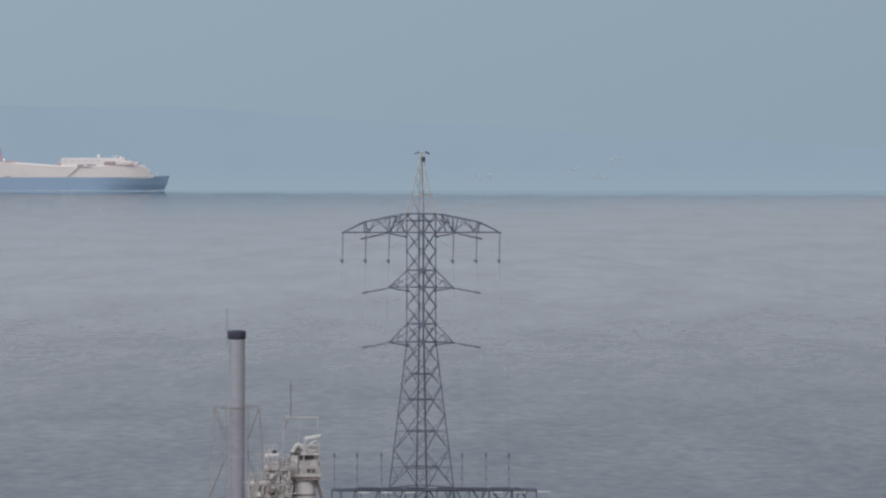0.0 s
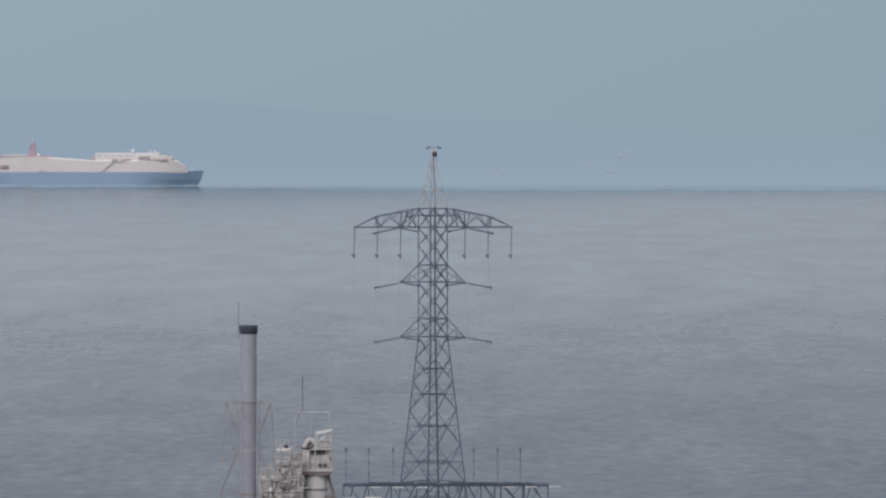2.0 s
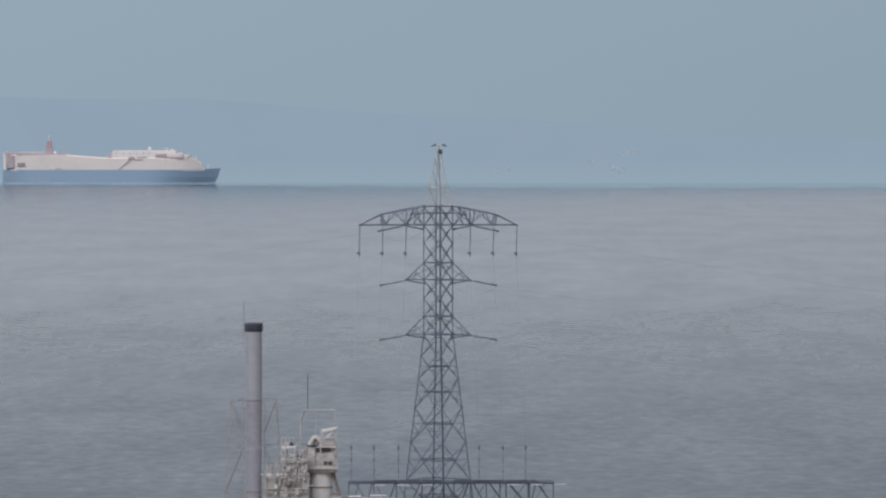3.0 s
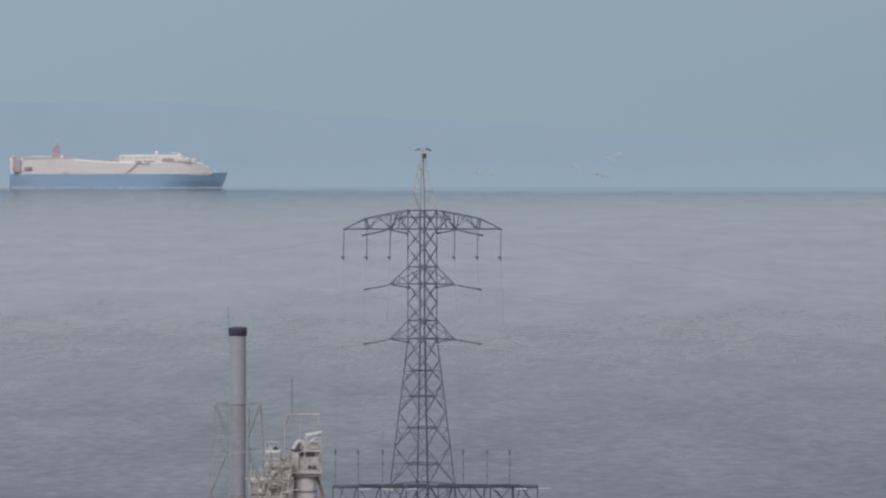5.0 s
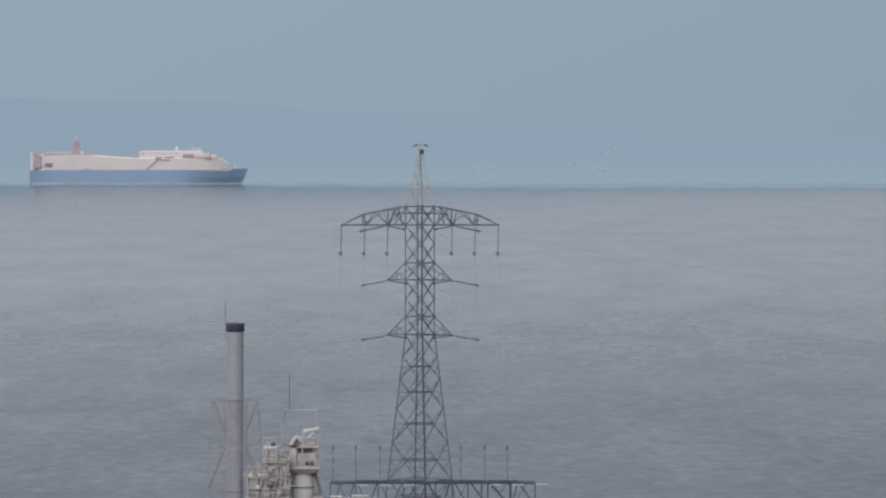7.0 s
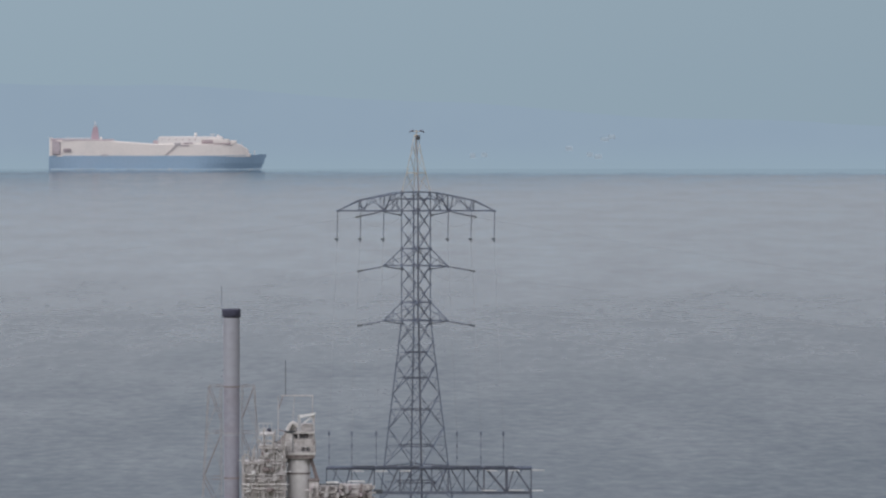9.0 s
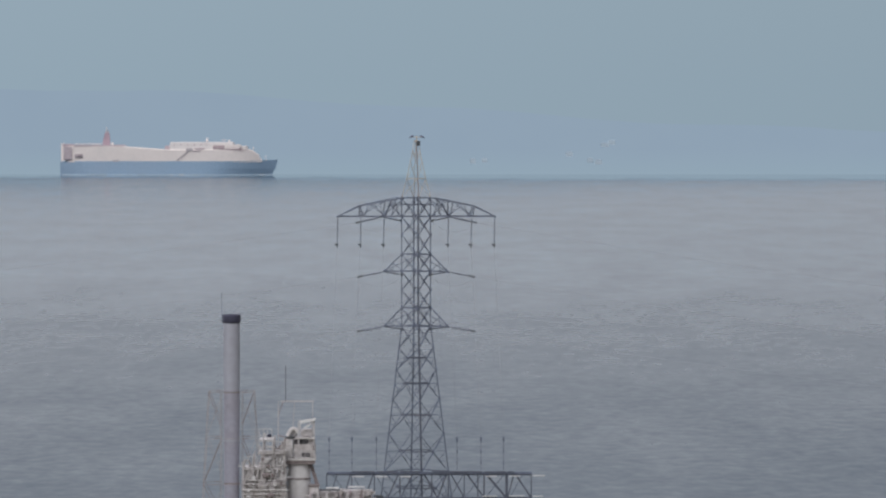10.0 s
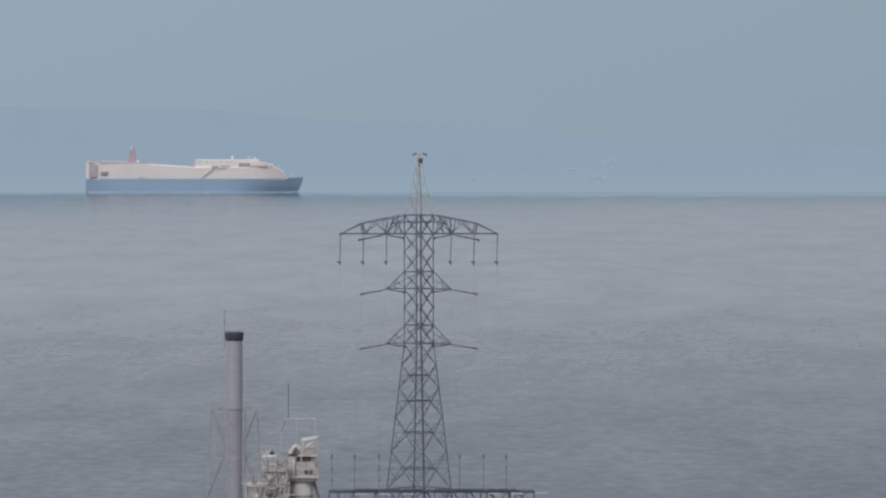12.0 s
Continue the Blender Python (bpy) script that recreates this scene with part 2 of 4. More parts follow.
def lathe(bm, profile, m=None, sides=16):
    """A solid of revolution from (radius, height) pairs."""
    m = m or Matrix()
    rings = []
    for r, z in profile:
        rings.append([bm.verts.new(m @ Vector((r * math.cos(math.tau * i / sides), r * math.sin(math.tau * i / sides), z))) for i in range(sides)])
    for p, q in zip(rings, rings[1:]):
        for i in range(sides):
            bm.faces.new((p[i], p[(i + 1) % sides], q[(i + 1) % sides], q[i]))
    for ring in (rings[0][::-1], rings[-1]):
        bm.faces.new([bm.verts.new(v.co) for v in ring])


def tube(bm, points, r, sides=8):
    """A round pipe through the points."""
    pts = [Vector(p) for p in points]
    rings = []
    for i, p in enumerate(pts):
        d = (pts[min(i + 1, len(pts) - 1)] - pts[max(i - 1, 0)]).normalized()
        u = d.cross(Vector((0, 0, 1)) if abs(d.z) < 0.9 else Vector((0, 1, 0))).normalized()
        v = d.cross(u)
        rings.append([bm.verts.new(p + (u * math.cos(math.tau * k / sides) + v * math.sin(math.tau * k / sides)) * r) for k in range(sides)])
    for p, q in zip(rings, rings[1:]):
        for k in range(sides):
            bm.faces.new((p[k], p[(k + 1) % sides], q[(k + 1) % sides], q[k]))
    for ring in (rings[0][::-1], rings[-1]):
        bm.faces.new([bm.verts.new(v.co) for v in ring])


def one(fn, *args):
    bm = bmesh.new()
    fn(bm, *args)
    return bm


def bar(name, a, b, w, mat, parent, label=""):
    return part(name, one(angle_bar, a, b, w), mat, parent, label)


def pipe(name, points, r, mat, parent, label="", sides=8):
    return smooth(part(name, one(tube, points, r, sides), mat, parent, label))


def block(name, lo, hi, mat, parent, label="", bevel=0.0):
    bm = one(box, lo, hi)
    if bevel:
        bmesh.ops.bevel(bm, geom=bm.edges[:], offset=bevel, segments=2, affect="EDGES")
    return part(name, bm, mat, parent, label)


# ---- ground, sea, far coast ----
def ground_height(x, y):
    """Hillside under the lookout, a terrace for the works, a fall to the shore."""
    pts = ((-4000, 150), (-600, 105), (-20, 79.2), (4, 78.3), (60, 62), (200, 46), (400, 38.5), (530, 36.5), (575, 35.0), (640, 28.5), (800, 14), (930, 3), (985, -3), (1300, -20))
    z = pts[-1][1]
    for (y0, z0), (y1, z1) in zip(pts, pts[1:]):
        if y <= y0:
            z = z0
            break
        if y <= y1:
            k = (y - y0) / (y1 - y0)
            z = z0 + (z1 - z0) * k
            break
    rough = noise.noise((x * 0.01, y * 0.01, 0)) * 1.2 + noise.noise((x * 0.05, y * 0.05, 3)) * 0.25
    if 490 < y < 590 and abs(x) < 60 or math.hypot(x, y) < 12:
        rough = 0
    return z + min(rough, 0.6)


def build_ground():
    xs = sorted({*range(-2600, 2601, 200), *range(-400, 401, 20), *range(-60, 61, 6)})
    ys = sorted({*range(-4000, -400, 400), *range(-400, 1301, 20), *range(-24, 40, 6), *range(490, 600, 5)})
    bm = bmesh.new()
    grid = [[bm.verts.new((x, y, ground_height(x, y))) for x in xs] for y in ys]
    for j in range(len(ys) - 1):
        for i in range(len(xs) - 1):
            bm.faces.new((grid[j][i], grid[j][i + 1], grid[j + 1][i + 1], grid[j + 1][i]))
    g = smooth(part("ground", bm, GRASS))
    tagged(g, "dry grassy coastal hillside falling to the shore", "ground", kind="structure")


def build_sea():
    """One sheet to the horizon, raised into low wind waves that are finest near the shore."""
    rng = np.random.RandomState(5)
    rows, cols = 640, 1000
    drop = np.linspace(80 / 960.0, 80 / 4988.0, rows)
    d = 80 / drop
    side = np.concatenate(([-2600.0], np.linspace(-0.088, 0.088, cols), [2600.0]))
    X = np.where(np.abs(side)[None, :] > 1, side[None, :], side[None, :] * d[:, None])
    Y = np.repeat(d[:, None], cols + 2, 1)
    Z = np.zeros_like(X)
    gap = np.gradient(d)[:, None]
    for k in range(44):
        wave = 5.0 * 6.0 ** (k / 43)
        heading = rng.uniform(0, math.tau)
        kx, ky = math.cos(heading) * math.tau / wave, math.sin(heading) * math.tau / wave
        fine = np.clip(math.tau / max(abs(ky), 1e-3) / (3.0 * gap) - 0.5, 0, 1)
        Z += 0.00012 * wave * fine * np.sin(X * kx + Y * ky + rng.uniform(0, math.tau))
    Z[:, 0] = Z[:, -1] = Z[-1] = 0
    co = np.stack((X, Y, Z), -1).reshape(-1, 3).astype(np.float32)
    w = cols + 2
    a = (np.arange(rows - 1)[:, None] * w + np.arange(w - 1)[None, :]).reshape(-1)
    quads = np.stack((a, a + 1, a + w + 1, a + w), -1).astype(np.int32)
    me = bpy.data.meshes.new("sea")
    me.vertices.add(len(co))
    me.vertices.foreach_set("co", co.reshape(-1))
    me.loops.add(quads.size)
    me.loops.foreach_set("vertex_index", quads.reshape(-1))
    me.polygons.add(len(quads))
    me.polygons.foreach_set("loop_start", np.arange(0, quads.size, 4, dtype=np.int32))
    me.polygons.foreach_set("use_smooth", np.ones(len(quads), dtype=bool))
    me.update(calc_edges=True)
    me.materials.append(SEA)
    return tagged(new("sea", me), "grey-blue open sea with low wind waves", "sea", kind="structure")


def coast_height(x):
    """The ridge of the far coast: high behind the ship, falling away to the east."""
    pts = ((-2600, 30), (-1200, 62), (-600, 75), (-230, 72), (-130, 64), (8, 57), (147, 46), (300, 41), (390, 36), (900, 16), (2600, 8))
    for (x0, z0), (x1, z1) in zip(pts, pts[1:]):
        if x <= x1:
            return z0 + (z1 - z0) * (x - x0) / (x1 - x0) + 2.2 * noise.noise((x * 0.008, 0, 0)) + 1.0 * noise.noise((x * 0.03, 5, 0))
    return pts[-1][1]


def coast_at(x, k):
    """A place on the coast's seaward slope, k from the shore (0) to the ridge (1)."""
    fold = 2.0 * noise.noise((x * 0.015, k * 3, 9)) * math.sin(math.pi * min(max(k, 0), 1))
    return Vector((x, 4952 + 36 * k, -2 + (coast_height(x) + 2) * k ** 0.85 + fold))


def build_far_coast():
    """A long low ridge behind the shipping lane, its haze put into the glow."""
    bm = bmesh.new()
    xs = [-2600 + i * 20 for i in range(261)]
    rows = [[bm.verts.new(coast_at(x, k / 8)) for x in xs] for k in range(9)]
    rows.append([bm.verts.new((x, 4996, -2)) for x in xs])
    for p, q in zip(rows, rows[1:]):
        for i in range(len(p) - 1):
            bm.faces.new((p[i], p[i + 1], q[i + 1], q[i]))
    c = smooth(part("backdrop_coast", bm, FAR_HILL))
    tagged(c, "faint blue backdrop hills, haze put into their glow", "hills", kind="structure")


build_ground()
sea = build_sea()
build_far_coast()


# ---- lattice pylon ----
U = 0.05496                       # metres per pixel at the pylon; its parts are placed to fit the view
PYLON = pose(-2.69, 560, 42.02)   # axis of the pylon, at the level of the gantry's top
GROUND_U = -127                   # ground, in units
CORNERS = [(0.156, -0.988), (0.988, 0.156), (-0.156, 0.988), (-0.988, -0.156)]   # near, right, far, left


def half(z):
    """Half of the body's diagonal at height z."""
    return 25.8 if z >= 258 else 25.8 + (258 - z) * 0.1225


def leg_at(i, z):
    r = half(z)
    return Vector((CORNERS[i][0] * r, CORNERS[i][1] * r, z)) * U


def units(x, y, z):
    return Vector((x, y, z)) * U


def build_pylon():
    p = thing("pylon", PYLON, "tall grey lattice steel power pylon with wide crossarms", "pylon")
    levels = [485, 452, 420, 385, 355, 322, 290, 258, 220, 180, 128, 67, 0, -60, GROUND_U]
    for i in range(4):
        bm = bmesh.new()
        w = (0.18, 0.105, 0.14, 0.105)[i]
        angle_bar(bm, leg_at(i, GROUND_U), leg_at(i, 258), w)
        angle_bar(bm, leg_at(i, 258), leg_at(i, 488), w * 0.95)
        leg = part("leg", bm, STEEL_DARK if i == 0 else STEEL, p)
        for z in levels[1:-1]:
            c = leg_at(i, z)
            block("gusset_plate", c - Vector((0.10, 0.10, 0.13)), c + Vector((0.10, 0.10, 0.13)), STEEL, leg)
        foot = leg_at(i, GROUND_U)
        block("footing", foot - Vector((0.45, 0.45, 0.5)), foot + Vector((0.45, 0.45, 0.25)), VESSEL, leg, "concrete footing", 0.05)
    for z1, z0 in zip(levels, levels[1:]):
        for i in range(4):
            j = (i + 1) % 4
            w = (0.088, 0.045, 0.045, 0.088)[i]
            w2 = w * 0.9 if z0 >= 258 else 0.05
            bar("brace", leg_at(i, z0), leg_at(j, z1), w, STEEL, p)
            bar("brace", leg_at(j, z0) * 0.997, leg_at(i, z1) * 0.997, w2, STEEL, p)
            if z0 < 258 and z0 > -100:
                # diamond ring at the crossings
                zc = z0 + (z1 - z0) * half(z0) / (half(z0) + half(z1))
                k = (j + 1) % 4
                if z0 <= 180:
                    mid = (leg_at(i, zc) + leg_at(j, zc)) / 2
                    bar("ring_member", mid, (leg_at(j, zc) + leg_at(k, zc)) / 2, 0.09, STEEL_DARK, p)
                    # light members that stiffen the legs between the crossings
                    bar("redundant", leg_at(i, zc), mid, 0.03, STEEL, p)
                    bar("redundant", mid, leg_at(j, zc), 0.03, STEEL, p)
                    for c in (i, j):
                        for z in (z0, z1):
                            bar("redundant", leg_at(c, (z + zc) / 2), mid.lerp(leg_at(c, z), 0.5), 0.03, STEEL, p)
                        bar("redundant", leg_at(c, zc), mid.lerp(leg_at(c, z0), 0.5), 0.03, STEEL, p)
    for z in (485, 473, 452, 385, 355, 290, 258, 0):
        for i in range(4):
            bar("horizontal", leg_at(i, z), leg_at((i + 1) % 4, z), 0.11, STEEL, p)

    # broad top crossarm: arched upper chords, level lower chords
    for side in (-1, 1):
        tip = units(side * 139, 0, 452)
        arm = part("top_crossarm", one(box, tip - Vector((0.12, 0.12, 0.10)), tip + Vector((0.12, 0.12, 0.08))), STEEL, p)
        corner = 1 if side > 0 else 3
        stations = (139, 101, 60, 28)

        def low(a):
            return units(side * a, 0, 452)

        def top(a, depth):
            f = (139 - a) / 111
            h = {139: 0, 101: 18.5, 80: 23, 60: 27, 50: 29, 44: 30, 28: 33}[a]
            return units(side * a + 7 * f * depth, -22 * f * depth, 452 + h)
        bar("lower_chord", leg_at(corner, 452), tip, 0.15, STEEL, arm)
        for i in (0, 2):
            bar("lower_chord", leg_at(i, 452), tip, 0.07, STEEL, arm)
        for depth in (1, -1):
            k = 1 if depth > 0 else 0.72
            for a, b in zip(stations, stations[1:]):
                bar("upper_chord", top(a, depth), top(b, depth), 0.105 * k, STEEL, arm)
                if a < 139:
                    bar("web_post", low(a), top(a, depth), 0.08 * k, STEEL, arm)
                    bar("web_diagonal", low(a), top(b, depth), (0.05 if a > 70 else 0.085) * k, STEEL, arm)
            bar("web_member", top(50, depth), low(55), 0.09 * k, STEEL, arm)
            bar("web_member", top(44, depth), units(side * 30, -12 * depth, 452), 0.06 * k, STEEL, arm)
            bar("web_member", top(50, depth), units(side * 27, -12 * depth, 453), 0.05 * k, STEEL, arm)
            bar("upper_chord", top(28, depth), leg_at(0 if depth > 0 else 2, 485), 0.09 * k, STEEL, arm)
        for a in (101, 60, 28):
            bar("tie", top(a, 1), top(a, -1), 0.06, STEEL, arm)
        bar("mid_rail", leg_at(corner, 473), units(side * 52, -10, 470), 0.07, STEEL, arm)
        for depth in (1, -1):
            bar("web_member", units(side * 94, -4 * depth, 452), top(101, depth), 0.06, STEEL, arm)
            bar("web_member", units(side * 93, -4 * depth, 452), top(80, depth), 0.05, STEEL, arm)
            bar("web_diagonal", top(80, depth), units(side * 57, -8 * depth, 453), 0.05, STEEL, arm)
            bar("web_diagonal", units(side * 44, -10 * depth, 453), top(28, depth), 0.06, STEEL, arm)
            bar("web_member", units(side * 40, -12 * depth, 470), top(28, depth), 0.045, STEEL, arm)

    # two pairs of short crossarms
    for z, up in ((355, 30), (258, 32)):
        for side in (-1, 1):
            tip = units(side * 57, 0, z - (1.5 if side > 0 else 0))
            arm = part("crossarm", one(box, tip - Vector((0.11, 0.11, 0.09)), tip + Vector((0.11, 0.11, 0.09))), STEEL, p)
            corner = 1 if side > 0 else 3
            bar("upper_chord", leg_at(corner, z + up), tip, 0.10, STEEL, arm)
            bar("upper_chord", leg_at(0, z + up), tip, 0.06, STEEL, arm)
            bar("lower_chord", leg_at(corner, z), tip, 0.12, STEEL, arm)
            for i in (0, 2):
                bar("lower_chord", leg_at(i, z), tip, 0.06, STEEL, arm)
            mid = leg_at(corner, z + up).lerp(tip, 0.5)
            bar("web_member", mid, leg_at(corner, z + 1), 0.06, STEEL, arm)
            bar("web_member", mid, leg_at(corner, z).lerp(tip, 0.5), 0.06, STEEL, arm)
            bar("web_member", leg_at(corner, z + up).lerp(tip, 0.75), leg_at(corner, z).lerp(tip, 0.5), 0.05, STEEL, arm)

    # slender spire with its own light framing
    spire = part("spire", one(box, units(-3.5, -3, 584), units(3.5, 3, 587)), SPIRE_PAINT, p, "faded cream-painted spire")

    def s_at(i, z):
        k = (z - 485) / 100
        r = 25.8 * (1 - k) + 3.2 * k
        if z > 485:
            r -= 1.2 * math.sin(math.pi * k)
        return Vector((CORNERS[i][0] * r, CORNERS[i][1] * r, z)) * U
    zs = (485, 519, 550, 570, 586)
    for a, b in zip(zs, zs[1:]):
        for i in range(4):
            j = (i + 1) % 4
            bar("spire_leg", s_at(i, a), s_at(i, b), 0.10 if i == 0 else 0.055, RUSTY if i == 0 else SPIRE_PAINT, spire)
            if a < 560:
                bar("spire_brace", s_at(i, a), s_at(j, b), 0.04, SPIRE_PAINT, spire)
    for i in range(4):
        bar("spire_ring", s_at(i, 519), s_at((i + 1) % 4, 519), 0.07, SPIRE_PAINT, spire)
    block("control_box", units(0.5, -6, 577.5), units(7, 0, 586), DARK, spire, "dark grey control box", 0.03)
    bar("head_bar", units(-9, -1, 592.5), units(11, -1, 592.5), 0.07, SPIRE_PAINT, spire)
    bar("head_post", units(1, -1, 585), units(1, -1, 595), 0.10, SPIRE_PAINT, spire)
    for side in (-1, 1):
        bm = bmesh.new()
        m = Matrix.Translation(units(1 + side * 9.5, -1, 593.5)) @ pose(0, 0, 0, 0, side * 25, 0)
        lathe(bm, [(0.05, 0.09), (0.20, 0.06), (0.26, -0.01), (0.27, -0.07), (0.20, -0.08)], m, 12)
        smooth(part("floodlight_head", bm, STEEL, spire, "dark hooded floodlight"))
    return p


def sheds(bm, m, length, r, n):
    """A rod with a stack of insulator discs on it."""
    prof = [(0.025, 0)]
    for k in range(n):
        z = length * (0.06 + 0.88 * k / n)
        d = length * 0.88 / n
        prof += [(r * 0.45, z), (r, z + d * 0.35), (r * 0.9, z + d * 0.5), (r * 0.45, z + d * 0.62)]
    prof += [(0.025, length)]
    lathe(bm, prof, m, 8)


def build_strings():
    """Hanging strings under the broad arm, and tension strings at each arm's end."""
    base = PYLON
    first = None
    for x in (-139, -98, -57, 57, 98, 139):
        at = base @ Matrix.Translation(units(x, 0, 450))
        if first is None:
            first = thing("insulator_string", at, "grey insulator string hanging from the crossarm", "insulator", "hanging insulator strings")
            m, h = along((0, 0, 0), (-0.05, 0, -46 * U))
            smooth(part("disc_rod", one(sheds, m, h, 0.075, 15), GLASSY, first))
            bm = bmesh.new()
            box(bm, (-0.30, -0.05, -49 * U), (0.06, 0.05, -46.4 * U))
            box(bm, (-0.11, -0.04, -53 * U), (0.01, 0.04, -49 * U))
            part("suspension_clamp", bm, DARK, first)
            pipe("hanger", [(0, 0, 0.12), (0, 0, 0)], 0.03, STEEL, first)
        else:
            copy_thing(first, at)
    ends = []
    for z, tip, drop in ((452, 60, 10), (355, 57, 9), (258, 57, 8.5)):
        for side in (-1, 1):
            a = base @ units(side * tip, 0, z - 1)
            outer = base @ units(side * (tip + 47), -6, z - 1 - drop)
            inner = base @ units(side * (tip - 34), 33, z - 1 - drop * 0.75)
            for b in (outer, inner):
                m, h = along(a, b)
                s = thing("tension_insulator", m, "grey tension insulator string holding a conductor", "insulator", "tension insulator strings")
                smooth(part("disc_rod", one(sheds, Matrix.Translation((0, 0, h * 0.1)), h * 0.72, 0.12 if b is outer else 0.085, 9), GLASSY, s))
                part("link", one(tube, [(0, 0, 0), (0, 0, h * 0.12)], 0.03), DARK, s)
                part("end_clamp", one(box, (-0.06, -0.05, h * 0.8), (0.06, 0.05, h)), DARK, s)
                part("yoke_plate", one(box, (-0.09, -0.03, h * 0.93), (0.09, 0.03, h * 0.99)), DARK, s)
                part("arcing_horn", one(tube, [(0, 0, h * 0.86), (0.05, -0.1, h * 0.86), (0.08, -0.28, h * 0.78)], 0.022), DARK, s)
                part("arm_shackle", one(box, (-0.05, -0.05, -0.1), (0.05, 0.05, 0.05)), DARK, s)
            ends.append((side, outer))
            # slack loop that carries the current past the arm
            pts = [outer.lerp(inner, k / 24) - Vector((0, 0, 1.0 * math.sin(math.pi * k / 24) ** 0.8)) for k in range(25)]
            c = pipe("jumper_cable", pts, 0.011, ALU, None, "", 6)
            tagged(c, "slack aluminium jumper loop under the crossarm", "cable", "jumper loops")
    return ends


def build_conductors(ends):
    slopes = {(0, -1): 0.117, (0, 1): 0.143, (1, -1): 0.110, (1, 1): 0.135, (2, -1): 0.075, (2, 1): 0.12}
    for n, (side, b) in enumerate(ends):
        fall = slopes[n // 2, side] * 64
        pts = []
        for k in range(41):
            u = k / 40
            pts.append(b + Vector((side * 64 * u, -6 * u, -fall * u - 2.0 * u * (1 - u))))
        c = pipe("conductor", pts, 0.0095, ALU, None, "", 6)
        tagged(c, "thin sagging aluminium power conductor", "cable", "line conductors")
    # droppers from the hanging strings down to the cable ends
    for x, x1 in ((-139, -153), (-98, -113), (-57, -70), (57, 72), (98, 114), (139, 154)):
        a, z = PYLON @ units(x - 1, 0, 397.5), PYLON @ units(x1, -68, 66)
        pts = [a.lerp(z, k / 20) + Vector((0, -1.2 * math.sin(math.pi * k / 20), 0)) for k in range(21)]
        c = pipe("dropper", pts, 0.013, ALU, None, "", 6)
        tagged(c, "thin vertical dropper cable between pylon and gantry", "cable", "dropper cables")


# ---- cable gantry across the pylon's foot ----
def build_gantry():
    g = thing("cable_gantry", PYLON, "grey lattice steel cable gantry with white busbars", "gantry")
    left, right, low, high = -157, 204, -42.5, 2.0
    near, far = -75, -61
    for y, k in ((near, 1.0), (far, 0.7)):
        bar("top_chord", units(left, y, high), units(right, y, high), 0.20 * k, STEEL, g)
        bar("bottom_chord", units(left, y, low), units(right, y, low), 0.22 * k, STEEL, g)
    # packers that thicken the top chord between the bays
    for x0, x1 in ((-113, -73), (-69, -33), (-28, 8), (28, 116), (121, 158), (162, 172)):
        block("chord_plate", units(x0, near - 1.5, high + 1.2), units(x1, near + 1.5, high + 3.6), STEEL_DARK, g)
    # plates added to make the bottom chord look darker
    for x0, x1 in ((-60, -6), (0, 54), (60, 118), (122, 158), (162, 203)):
        block("chord_plate", units(x0, near - 2.4, low - 2.4), units(x1, near + 1.6, low + 2.4), STEEL_DARK, g)
    posts = (-157, -113, -73, -28, 28, 57, 85, 109, 120, 160, 203)
    for x in posts:
        bar("post", units(x, near, low), units(x, near, high), {160: 0.24, 120: 0.15}.get(x, 0.11), STEEL_DARK, g)
        bar("post", units(x, far, low), units(x, far, high), 0.07, STEEL, g)
        for z in (high, low):
            bar("cross_tie", units(x, near, z), units(x, far, z), 0.08, STEEL, g)
    for a, b, w in ((13, 38, 0.12), (55, 38, 0.12), (60, 85, 0.12), (88, 120, 0.13), (121, 159, 0.19), (173, 203, 0.14), (173, 161, 0.11),
                    (-138, -152, 0.10), (-115, -126, 0.12), (-74, -90, 0.11), (-30, -50, 0.12), (-5, -27, 0.10), (13, -4, 0.10)):
        bar("diagonal", units(a, near, high), units(b, near, low), w * 1.1, STEEL_DARK, g)
    for a, b in ((118, 86), (158, 122), (85, 60), (40, 57), (-113, -90), (-150, -118), (-73, -50), (-20, 8), (190, 165)):
        bar("back_diagonal", units(a, far, high), units(b, far, low), 0.06, STEEL, g)
    for x in (-157, 203):
        for y in (near, far):
            bar("column", units(x, y, GROUND_U), units(x, y, low), 0.24, STEEL, g)
            f = units(x, y, GROUND_U)
            block("footing", f - Vector((0.35, 0.35, 0.5)), f + Vector((0.35, 0.35, 0.2)), VESSEL, g, "concrete footing", 0.05)
        bar("column_brace", units(x, near, GROUND_U), units(x, far, low), 0.10, STEEL, g)
    for x0, x1, z in ((-112, -92, -3.5), (-71, -50, -3.5), (-29, -9, -3.5), (123, 142, -3), (164, 182, -2.5), (204, 226, -2), (116, 142, -38), (163, 190, -37.5), (204, 224, -38)):
        pipe("busbar", [units(x0, near - 6, z), units(x1, near - 6, z)], 0.045, WHITE, g, "white busbar")
        for x in (x0 + 3, x1 - 3):
            if x < 200:
                pipe("busbar_bracket", [units(x, near - 6, z), units(x, near, z)], 0.03, STEEL, g)


